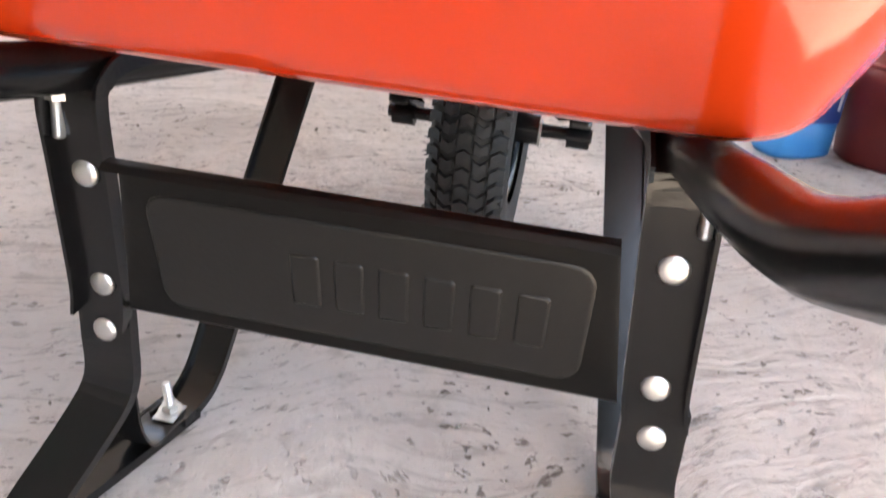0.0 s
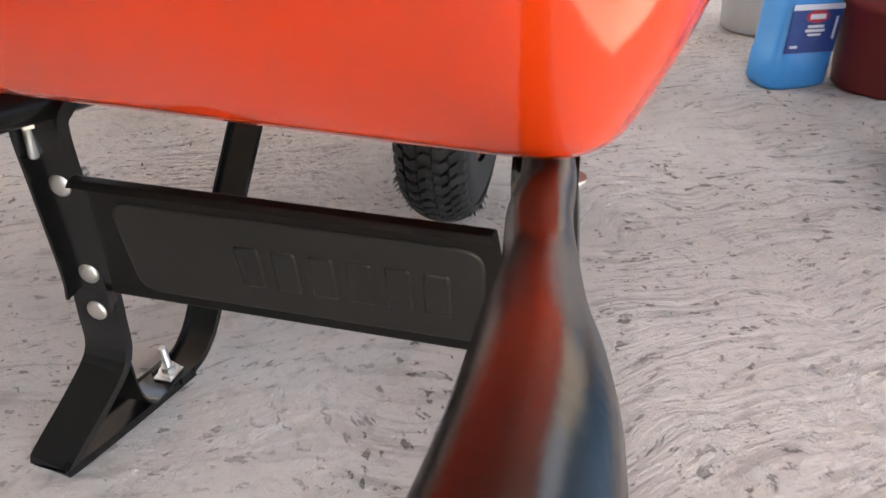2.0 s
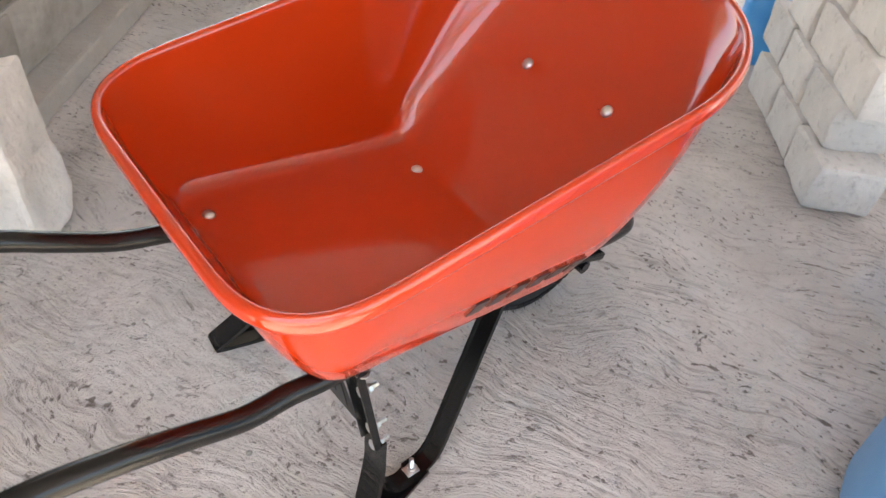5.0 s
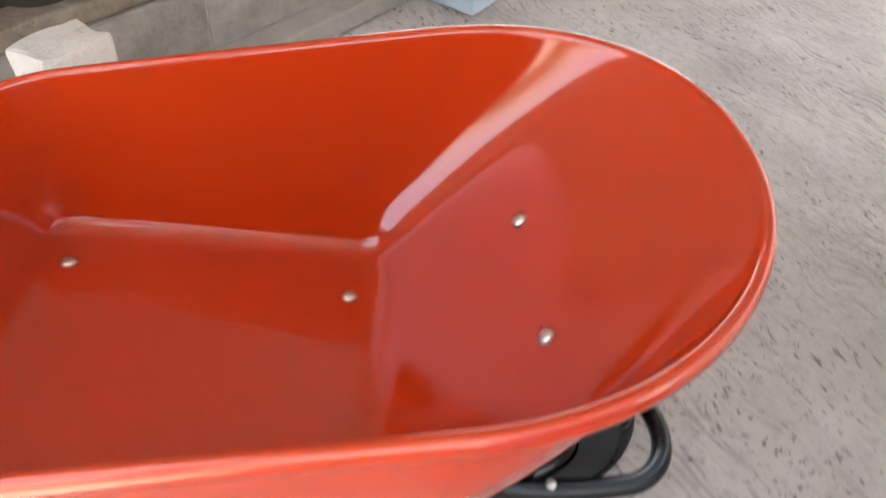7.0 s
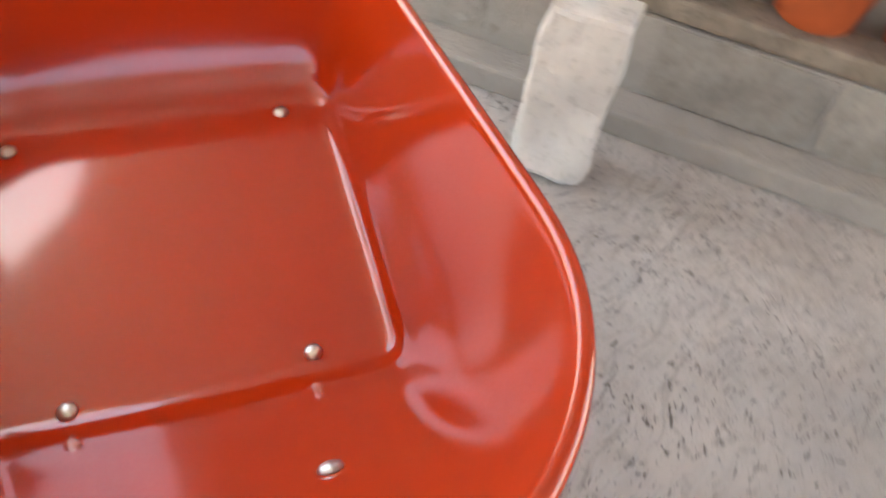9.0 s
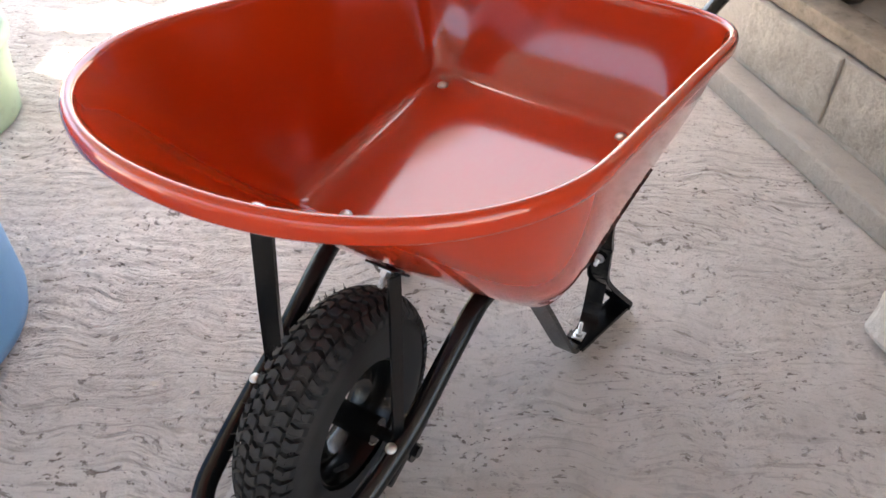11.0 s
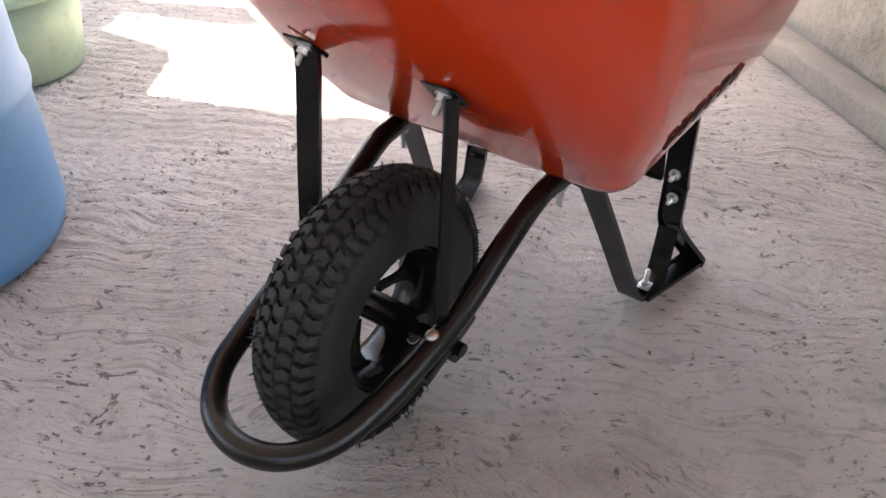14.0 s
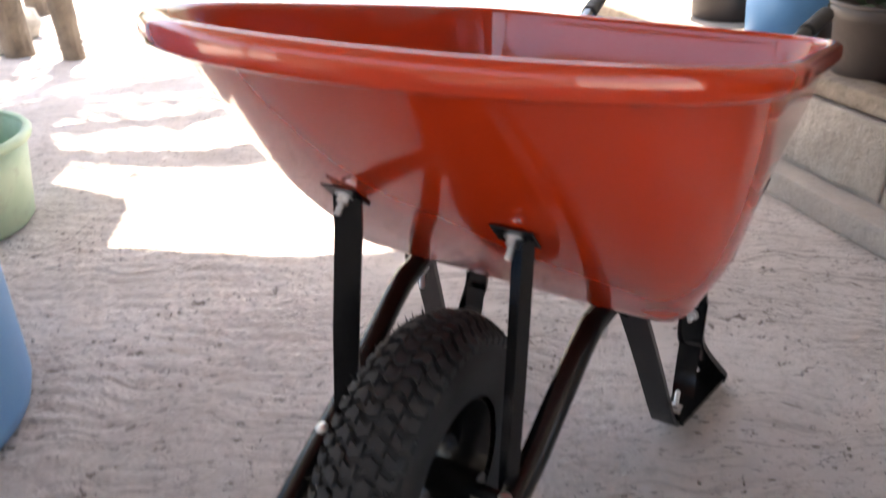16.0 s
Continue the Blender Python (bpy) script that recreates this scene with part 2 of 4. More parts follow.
def sweep(points, profile, ref, closed=False, caps=True):
    """A profile of (u, v) pairs carried along the points; u lies towards ref."""
    bm = bmesh.new()
    n = len(points)
    rings = []
    for i, q in enumerate(points):
        q = Vector(q)
        a = Vector(points[(i - 1) % n]) if closed or i else q
        b = Vector(points[(i + 1) % n]) if closed or i < n - 1 else q
        t = (b - a).normalized()
        u = Vector(ref) - t * Vector(ref).dot(t)
        u.normalize()
        v = t.cross(u)
        rings.append([bm.verts.new(q + u * x + v * y) for x, y in profile])
    m = len(profile)
    for i in range(n if closed else n - 1):
        r, s = rings[i], rings[(i + 1) % n]
        for k in range(m):
            bm.faces.new((r[k], r[(k + 1) % m], s[(k + 1) % m], s[k]))
    if caps and not closed:
        bm.faces.new(rings[0][::-1])
        bm.faces.new(rings[-1])
    return bm


def circle_profile(r, n=16):
    return [(r * math.cos(2 * math.pi * k / n), r * math.sin(2 * math.pi * k / n)) for k in range(n)]


def lathe(profile, n=48, caps=(False, False)):
    """Turns (radius, height) pairs about z."""
    bm = bmesh.new()
    rings = [[bm.verts.new((r * math.cos(2 * math.pi * k / n), r * math.sin(2 * math.pi * k / n), z)) for k in range(n)] for r, z in profile]
    for a, b in zip(rings, rings[1:]):
        for k in range(n):
            bm.faces.new((a[k], a[(k + 1) % n], b[(k + 1) % n], b[k]))
    if caps[0]:
        bm.faces.new(rings[0][::-1])
    if caps[1]:
        bm.faces.new(rings[-1])
    return bm


def facing(at, way):
    return Matrix.Translation(at) @ Vector(way).normalized().to_track_quat("Z", "Y").to_matrix().to_4x4()


def carriage_head(r=0.011, h=0.005):
    return lathe([(r, 0), (r, h * 0.25), (r * 0.86, h * 0.62), (r * 0.5, h * 0.92), (r * 0.12, h)], 20, (True, True))


def nut_and_stud(r=0.009, length=0.018):
    bm = lathe([(r * 1.45, 0), (r * 1.45, 0.0018), (r * 1.3, 0.002)], 18, (True, True))
    add_bm(bm, soften(lathe([(r, 0.002), (r, 0.009)], 6, (True, True)), 0.0008, 1))
    prof = [(r * 0.52, 0.009)]
    z = 0.009
    while z < length:
        prof += [(r * 0.56, z + 0.0006), (r * 0.48, z + 0.0012)]
        z += 0.0012
    add_bm(bm, lathe(prof + [(r * 0.42, z + 0.001)], 12, (True, True)))
    return bm


# ---- ground ----
def value_noise(x, y, seed):
    """Smooth random values on a unit lattice, for whole arrays at once."""
    table = np.random.RandomState(seed).rand(256, 256)
    i, j = np.floor(x).astype(int), np.floor(y).astype(int)
    u, v = x - i, y - j
    u, v = u * u * (3 - 2 * u), v * v * (3 - 2 * v)
    i0, i1, j0, j1 = i % 256, (i + 1) % 256, j % 256, (j + 1) % 256
    return (table[i0, j0] * (1 - u) + table[i1, j0] * u) * (1 - v) + (table[i0, j1] * (1 - u) + table[i1, j1] * u) * v


def fractal(x, y, seed, octaves=4):
    return sum(value_noise(x * 2 ** k, y * 2 ** k, seed + k) * 0.5 ** k for k in range(octaves)) / sum(0.5 ** k for k in range(octaves))


def step_up(v, lo, hi):
    t = np.clip((v - lo) / (hi - lo), 0, 1)
    return t * t * (3 - 2 * t)


def ground_height(x, y):
    """Brushed ridges, coarser towards the yard, and rough lumpy patches; nothing over 5 mm."""
    c, d = math.cos(radians(SWEEP)), math.sin(radians(SWEEP))
    along, across = x * c + y * d, -x * d + y * c
    bend = 0.16 * fractal(x * 2.6, y * 2.6, 3) + 0.035 * fractal(x * 9, y * 9, 8)
    coarse = np.abs(np.sin(math.pi * (across + bend) / 0.044)) ** 0.8
    fine = np.abs(np.sin(math.pi * (across + bend * 1.3 + 0.02 * fractal(along * 3, across * 20, 15)) / 0.024))
    yard = step_up(-y + 0.35 * fractal(x * 3, y * 3, 21), 0.55, 1.0)
    swirl = step_up(fractal(x * 1.6, y * 1.6, 31), 0.46, 0.58)
    lumpy = step_up(fractal(x * 1.9 + 5, y * 1.9, 41), 0.50, 0.62)
    strokes = fractal(along * 6, across * 60, 51, 3)
    h = 0.0060 * yard * coarse + 0.0030 * (1 - yard) * swirl * fine + 0.0050 * strokes + 0.0075 * (0.3 + lumpy) * fractal(x * 30, y * 30, 61, 3) + 0.004 * fractal(x * 5, y * 5, 71)
    return h - 0.012


def ground_mesh():
    """One sheet: a fine grid under the shelter, widening cells out to the horizon."""
    def ticks(lo, hi, step):
        far = [0.02, 0.06, 0.15, 0.4, 1, 2.5, 6, 15, 60]
        return np.concatenate([[lo - q for q in far[::-1]], np.arange(lo, hi + step / 2, step), [hi + q for q in far]])
    xs, ys = ticks(-1.2, 2.1, 0.008), ticks(-2.3, 2.2, 0.008)
    x, y = np.meshgrid(xs, ys, indexing="ij")
    edge = np.minimum(np.minimum(x + 1.2, 2.1 - x), np.minimum(y + 2.3, 2.2 - y))
    z = np.where(edge > 0, ground_height(x, y) * np.clip(edge / 0.3, 0, 1), 0)
    nx, ny = len(xs), len(ys)
    k = np.arange(nx * ny).reshape(nx, ny)
    quads = np.stack([k[:-1, :-1], k[1:, :-1], k[1:, 1:], k[:-1, 1:]], -1).reshape(-1, 4)
    me = bpy.data.meshes.new("ground")
    me.vertices.add(nx * ny)
    me.vertices.foreach_set("co", np.stack([x, y, z], -1).astype(np.float32).ravel())
    me.loops.add(quads.size)
    me.loops.foreach_set("vertex_index", quads.astype(np.int32).ravel())
    me.polygons.add(len(quads))
    me.polygons.foreach_set("loop_start", np.arange(0, quads.size, 4, dtype=np.int32))
    me.polygons.foreach_set("use_smooth", np.ones(len(quads), dtype=bool))
    me.update(calc_edges=True)
    me.materials.append(FLOOR)
    return me


ground = tagged(new("ground", ground_mesh()), "hand-brushed grey cement floor with swept ridges and pits", "ground", kind="structure")

# ---- wheelbarrow ----
barrow = thing("wheelbarrow", "new orange steel wheelbarrow with black tubular frame on cement", "wheelbarrow")


def bottom_z(x):
    return 0.399 - 0.0782 * (x + 0.046)


def rim_z(x):
    u = (x - 0.2975) / 0.4885
    return 0.6782 + 0.1616 * (x - 0.25) - 0.0021 * u * u


def arc(a, b, c, n):
    a, b, c = Vector(a), Vector(b), Vector(c)
    return [(1 - t) ** 2 * a + 2 * t * (1 - t) * b + t * t * c for t in [k / n for k in range(n)]]


def line(a, b, n):
    return [Vector(a).lerp(Vector(b), k / n) for k in range(n)]


def half_rim():
    xr, xf, xm, wr, wm, rc, ex = -0.1856, 0.7840, 0.4625, 0.3157, 0.3186, 0.1507, 2.114
    d = Vector((xm - xr, wm - wr)).normalized()
    c = Vector((xr, wr)) + d * rc
    q = line((xr - 0.001, 0), (xr, wr - rc), 8) + arc((xr, wr - rc), (xr, wr), c, 10) + line(c, (xm, wm), 14)
    th = [math.pi / 2 * k / 22 for k in range(23)]
    return q + [Vector((xm + (xf - xm) * math.sin(t) ** (2 / ex), wm * max(math.cos(t), 0) ** (2 / ex))) for t in th]


def half_bottom():
    xr, xf, wr, wf, rr, rf = -0.0931, 0.397, 0.2497, 0.250, 0.06, 0.05
    q = line((xr, 0), (xr, wr - rr), 8) + arc((xr, wr - rr), (xr, wr), (xr + rr, wr), 10) + line((xr + rr, wr), (xf - rf, wf), 14)
    q += arc((xf - rf, wf), (xf, wf), (xf, wf - rf), 11) + line((xf, wf - rf), (xf, 0), 11)
    return q + [Vector((xf, 0))]


def whole(half):
    return half + [Vector((q.x, -q.y)) for q in half[-2:0:-1]]


RIM = whole(half_rim())
FLAT = whole(half_bottom())


def normals_out(loop):
    n = len(loop)
    out = []
    for i in range(n):
        t = (loop[(i + 1) % n] - loop[i - 1]).normalized()
        out.append(Vector((-t.y, t.x)))
    s = 1 if out[0].x < 0 else -1
    return [o * s for o in out]


def tray_point(i, u):
    a, b = FLAT[i], RIM[i]
    q = a.lerp(b, u)
    return Vector((q.x, q.y, bottom_z(a.x) * (1 - u) + rim_z(b.x) * u))


TRAY_TURN = pose(0, 0.0164, 0, 0, 0, -2.0)  # the tray sits a little askew on its frame


def tray_mesh():
    bm = bmesh.new()
    n = len(RIM)
    cx = 0.16
    flat_n, rim_n = normals_out(FLAT), normals_out(RIM)
    rings = []
    for k in (0.06, 0.3, 0.6, 0.85):
        rings.append([Vector((cx + (q.x - cx) * k, q.y * k, bottom_z(cx + (q.x - cx) * k))) for q in FLAT])
    # rounded foot of the walls
    foot = []
    for i in range(n):
        a = FLAT[i]
        base = Vector((a.x, a.y, bottom_z(a.x)))
        inward = base - Vector((flat_n[i].x, flat_n[i].y, 0)) * 0.030
        inward.z = bottom_z(inward.x)
        up = tray_point(i, 0.13)
        foot.append((inward, base, up))
    for t in (0.0, 0.2, 0.4, 0.6, 0.8, 1.0):
        rings.append([(1 - t) ** 2 * a + 2 * t * (1 - t) * b + t * t * c for a, b, c in foot])
    for u in (0.25, 0.4, 0.55, 0.7, 0.85, 0.94):
        ring = []
        for i in range(n):
            q = tray_point(i, u)
            near = min(i, n - i)
            corner = math.exp(-(((near - 40) / 9.0) ** 2))
            bulge = (0.010 + 0.017 * corner) * math.sin(math.pi * u) - 0.006 * u
            q.x += rim_n[i].x * bulge
            q.y += rim_n[i].y * bulge
            ring.append(q)
        rings.append(ring)
    for o, h in ((-0.0065, -0.005), (-0.0055, 0.001), (-0.003, 0.0045), (0.001, 0.006), (0.0055, 0.0045), (0.0085, 0.000), (0.0095, -0.006), (0.0095, -0.015), (0.008, -0.019), (0.004, -0.0205)):
        rings.append([Vector((q.x + rim_n[i].x * o, q.y + rim_n[i].y * o, rim_z(q.x) + h)) for i, q in enumerate(RIM)])
    made = [[bm.verts.new(q) for q in ring] for ring in rings]
    for a, b in zip(made, made[1:]):
        for k in range(n):
            bm.faces.new((a[k], a[(k + 1) % n], b[(k + 1) % n], b[k]))
    bm.faces.new(made[0])
    bm.transform(TRAY_TURN)
    return bm


tray = part("tray", tray_mesh(), ORANGE, barrow, "glossy orange enamelled steel tray with a rolled rim", True)
shell = tray.modifiers.new("thickness", "SOLIDIFY")
shell.thickness = 0.002
shell.offset = 0
fine = tray.modifiers.new("fine", "SUBSURF")
fine.levels = fine.render_levels = 1

BOLTS = [(0.359, 0.140), (-0.049, 0.189)]
FRONT_WAY = Vector((-0.72, 0, 0.69))
tray_tree = BVHTree.FromBMesh(tray_mesh())
NOSE = {side: tray_tree.ray_cast(Vector((0.5835, side * 0.1015 + 0.0045, 0.5565)) + FRONT_WAY * 0.1, -FRONT_WAY)[0] for side in (1, -1)}
bolt_mesh = finish(carriage_head(0.0115, 0.007), ZINC, True)


def shared(name, me, parent, m, label=""):
    ob = new(name, me)
    ob.parent = parent
    ob.matrix_basis = m
    if label:
        ob["label"] = label
    return ob


for side in (1, -1):
    for x, y in BOLTS:
        shared("bolt", bolt_mesh, tray, facing((x, side * y, bottom_z(x) + 0.001), (0.08, 0, 1)), "zinc carriage bolt head")
    shared("bolt", bolt_mesh, tray, facing(NOSE[side] + FRONT_WAY * 0.001, FRONT_WAY), "zinc carriage bolt head")


def main_tube():
    half = [(-0.86, 0.279, 0.530), (-0.62, 0.242, 0.510), (-0.46, 0.219, 0.490), (-0.36, 0.217, 0.470), (-0.28, 0.210, 0.437), (-0.20, 0.204, 0.404), (-0.13, 0.196, 0.392), (-0.046, 0.192, 0.379), (0.15, 0.168, 0.362), (0.363, 0.141, 0.347),
            (0.42, 0.137, 0.338), (0.50, 0.133, 0.300), (0.58, 0.129, 0.257), (0.66, 0.123, 0.230), (0.74, 0.112, 0.207), (0.80, 0.096, 0.192), (0.845, 0.056, 0.181)]
    pts = half + [(0.861, 0, 0.178)] + [(x, -y, z) for x, y, z in half[::-1]]
    pts = [(x, y + 0.006 * min(max((x - 0.42) / 0.3, 0), 1), z) for x, y, z in pts]
    return sweep(smooth_path(pts, 6), circle_profile(0.0165, 18), (0, 0, 1))


part("frame_tube", main_tube(), BLACK, barrow, "bent black enamelled steel tube with a front loop", True)
for side in (1, -1):
    grip_path = smooth_path([(-0.70, side * 0.2540, 0.5170), (-0.78, side * 0.2665, 0.5235), (-0.865, side * 0.2795, 0.5305)], 10)
    part("grip", sweep(grip_path, circle_profile(0.0195, 20), (0, 0, 1)), RUBBER, barrow, "black rubber hand grip", True)

L1, L2, L3 = Vector((-0.005, 0.194, 0.302)), Vector((0.010, 0.203, 0.208)), Vector((0.014, 0.209, 0.164))


def channel(w, d, t):
    return [(-w, 0), (w, 0), (w, d), (w - t, d), (w - t, t), (-w + t, t), (-w + t, d), (-w, d)]


def flip(p, side):
    return Vector((p[0], p[1] * side, p[2]))


head_mesh = finish(carriage_head(0.0100, 0.0038), ZINC, True)
small_head = finish(carriage_head(0.0085, 0.004), ZINC, True)
nut_mesh = finish(nut_and_stud(0.0075, 0.022), ZINC)
stud_mesh = finish(nut_and_stud(0.008, 0.034), ZINC)


def leg_set(side):
    # upright channel, open towards the wheel, with its top bent forward under the tube
    up = L1 + (L1 - L2).normalized() * 0.052
    pts = [L3 + Vector((0, 0, 0.012)), L2, L1, up, up + Vector((0.006, -0.002, 0.012)), up + Vector((0.020, -0.004, 0.018)), up + Vector((0.052, -0.008, 0.020))]
    pts = [flip(p, side) for p in pts]
    prof = channel(0.0215, 0.013, 0.0028)
    leg = part("leg", soften(sweep(smooth_path(pts, 4), prof, (0, 1, 0)), 0.0012, 1), BLACK, barrow, "black pressed steel leg channel")
    back = (L1 - L3).cross(Vector((0, 1, 0))).normalized()
    back = Vector((-abs(back.x), 0, 0.05))
    for p in (L1, L2, L3):
        shared("bolt", head_mesh, leg, facing(flip(p, side) + Vector((-0.003, 0, 0)), back), "zinc bolt head")
        shared("nut", nut_mesh, leg, facing(flip(p, side) + Vector((0.006, 0, 0)), -back), "zinc nut and stud")
    shared("stud", stud_mesh, leg, facing((0.0 - 0.014, side * 0.203, 0.362), (-0.02, 0.06 * side, -1)), "zinc threaded stud")
    # shoe: strap that kinks back to the ground and returns forward under the foot
    shoe_pts = [L3 + Vector((-0.003, 0.0, 0.022)), L3 + Vector((-0.003, 0.001, -0.01)), Vector((0.010, 0.213, 0.112)), Vector((-0.008, 0.228, 0.075)), Vector((-0.046, 0.256, 0.018)), Vector((-0.046, 0.2575, 0.007)), Vector((-0.036, 0.254, 0.003)),
                Vector((0.06, 0.230, 0.003)), Vector((0.120, 0.216, 0.004))]
    shoe_pts = [flip(p, side) for p in smooth_path(shoe_pts, 4)]
    prof = [(u, side * v) for u, v in channel(0.0225, 0.010, 0.003)]
    shoe = part("shoe", soften(sweep(shoe_pts, prof, (0.05, side, 0)), 0.001, 1), BLACK, barrow, "black steel foot shoe kinked to the floor")
    # inner brace of the shoe, a bright bent plate
    plate = [flip(p, side) for p in [Vector((0.018, 0.214, 0.10)), Vector((0.024, 0.215, 0.055)), Vector((0.045, 0.219, 0.022)), Vector((0.07, 0.222, 0.013)), Vector((0.112, 0.217, 0.012))]]
    part("foot_plate", sweep(smooth_path(plate, 5), [(-0.019, 0), (0.019, 0), (0.019, 0.0025), (-0.019, 0.0025)], (0, side, 0)), BLACK, shoe)
    washer = box_bm(0.027, 0.022, 0.002, facing((0.098, side * 0.217, 0.0165), (0, 0, 1)), 0.0006, 1)
    part("washer", washer, ZINC, shoe, "square zinc washer")
    shared("nut", stud_mesh, shoe, facing((0.100, side * 0.217, 0.0175), (-0.1, 0, 1)), "zinc nut on a stud")
    # front strap of the leg
    strap = [Vector((0.092, 0.216, 0.0085)), Vector((0.128, 0.214, 0.009)), Vector((0.152, 0.211, 0.022)), Vector((0.175, 0.206, 0.055)), Vector((0.25, 0.184, 0.205)), Vector((0.313, 0.165, 0.325)), Vector((0.322, 0.160, 0.335)), Vector((0.348, 0.152, 0.338))]
    strap = [flip(p, side) for p in strap]
    strap_part = part("leg_strap", soften(sweep(smooth_path(strap, 5), [(u, side * v) for u, v in channel(0.0195, 0.009, 0.0028)], (0, side, 0)), 0.001, 1), BLACK, barrow, "black steel strap bracing the leg")
    shared("stud", stud_mesh, strap_part, facing((0.352, side * 0.142, 0.333), (0, 0, -1)), "zinc threaded stud")
    # strut from the axle to the nose of the tray
    pts = [Vector((0.605, side * 0.113 + 0.003, 0.222)), Vector((0.596, side * 0.110 + 0.006, 0.38)), Vector((0.590, side * 0.1045 + 0.011, 0.515)), Vector((0.5885, side * 0.104 + 0.011, 0.553))]
    t = 0.003
    ell = [(-0.016, 0), (0.016, 0), (0.016, 0.016), (0.016 - t, 0.016), (0.016 - t, t), (-0.016, t)]
    strut = part("strut", soften(sweep(pts, [(u, -v) for u, v in ell], (side * 0.55, side, 0) if side > 0 else (-0.55, 1, 0)), 0.0008, 1), BLACK, barrow, "black angle-steel strut under the tray nose")
    tab = box_bm(0.046, 0.038, 0.003, facing((NOSE[side] - FRONT_WAY * 0.004), FRONT_WAY) @ pose(0, 0, 0, 0, 0, 0), 0.001, 1)
    part("tab", tab, BLACK, strut)
    shared("nut", nut_mesh, strut, facing(NOSE[side] - FRONT_WAY * 0.006, -FRONT_WAY), "zinc nut and stud")
    # clamp that carries the axle under the tube
    clamp = box_bm(0.112, 0.030, 0.018, pose(0.612, side * 0.125, 0.2165, 0, 19, 0), 0.005, 2)
    boss = lathe([(0.015, -0.016), (0.015, 0.016)], 20, (True, True))
    boss.transform(Matrix.Translation((0.6, side * 0.125, 0.2)) @ pose(0, 0, 0, 90, 0, 0))
    add_bm(clamp, boss)
    clamp_part = part("axle_clamp", clamp, BLACK, barrow, "black steel axle bracket")
    shared("bolt", small_head, clamp_part, facing((0.640, side * 0.124 + 0.003, 0.2535), (0.3, 0, 1)), "zinc bolt head")
    shared("nut", nut_mesh, clamp_part, facing((0.628, side * 0.124 + 0.003, 0.2035), (-0.3, 0, -1)), "zinc nut and stud")


leg_set(1)
leg_set(-1)


# brace plate between the legs
def plate_mesh():
    prof = [(-0.042, 0.320), (-0.038, 0.3245), (-0.029, 0.325), (-0.023, 0.321), (-0.020, 0.313), (-0.008, 0.255), (0.002, 0.205), (0.004, 0.193), (0.010, 0.188), (0.018, 0.188)]
    bm = bmesh.new()
    ys = [-1, -0.985, -0.5, 0, 0.5, 0.985, 1]
    rows = []
    for f in ys:
        row = []
        for x, z in prof:
            w = 0.159 + (0.325 - z) * 0.16
            row.append(bm.verts.new((x, f * w, z)))
        rows.append(row)
    for a, b in zip(rows, rows[1:]):
        for k in range(len(prof) - 1):
            bm.faces.new((a[k], b[k], b[k + 1], a[k + 1]))
    bmesh.ops.solidify(bm, geom=bm.faces[:], thickness=0.0022)
    return soften(bm, 0.0008, 1)


plate = part("brace_plate", plate_mesh(), SATIN, barrow, "satin black pressed steel cross plate")


def on_plate(y, z, off):
    x = -0.020 + (0.313 - z) * (0.022 / 0.108)
    return Vector((x - off, y, z))


def plate_pad(y0, y1, z0, z1, off, r=0.003):
    """A raised pad with rounded corners on the plate's face."""
    y0, y1 = min(y0, y1), max(y0, y1)
    outline = []
    for cy, cz, start in ((y1 - r, z1 - r, 0), (y0 + r, z1 - r, 90), (y0 + r, z0 + r, 180), (y1 - r, z0 + r, 270)):
        for k in range(5):
            a = radians(start + 22.5 * k)
            outline.append((cy + r * math.cos(a), cz + r * math.sin(a)))
    my, mz = (y0 + y1) / 2, (z0 + z1) / 2
    bm = bmesh.new()
    rings = []
    inset = min(0.003, (y1 - y0) * 0.2)
    for lift, cut in ((-0.001, 0.0), (off * 0.35, inset * 0.15), (off * 0.85, inset * 0.6), (off, inset)):
        ring = []
        for y, z in outline:
            ky = 1 - cut / ((y1 - y0) / 2)
            kz = 1 - cut / ((z1 - z0) / 2)
            ring.append(bm.verts.new(on_plate(my + (y - my) * ky, mz + (z - mz) * kz, lift)))
        rings.append(ring)
    n = len(outline)
    for a, b in zip(rings, rings[1:]):
        for k in range(n):
            bm.faces.new((a[k], a[(k + 1) % n], b[(k + 1) % n], b[k]))
    bm.faces.new(rings[-1])
    return bm


# raised field on the plate with six plain raised bars on it
part("raised_field", plate_pad(0.148, -0.152, 0.203, 0.299, 0.0015, 0.016), SATIN, plate)
for k in range(6):
    y = 0.048 - k * 0.0305
    part("raised_bar", plate_pad(y, y - 0.0225, 0.228, 0.272, 0.0030, 0.003), SATIN, plate)


# wheel
def tyre_mesh():
    prof = []
    for a in range(0, 25):
        t = math.pi * (a / 24) * 1.36 - math.pi * 0.68
        y = 0.050 * math.sin(t) if abs(t) < math.pi / 2 else 0.050 * math.copysign(1 - 0.18 * (abs(t) - math.pi / 2), t)
        r = 0.146 + 0.048 * math.cos(t) ** (1 if math.cos(t) > 0 else 1) if math.cos(t) > 0 else 0.146 + 0.075 * math.cos(t)
        prof.append((r, y))
    bm = lathe(prof, 72)
    return bm


AXLE = Vector((0.598, 0.002, 0.2045))
SIZE = Matrix.Scale(1.0225, 4)
WHEEL = Matrix.Translation(AXLE) @ pose(0, 0, 0, 90, 0, 0) @ SIZE
tyre_bm = tyre_mesh()
tyre_bm.transform(WHEEL)
tyre = part("tyre", tyre_bm, RUBBER, barrow, "black pneumatic tyre with interlocking tread blocks", True)


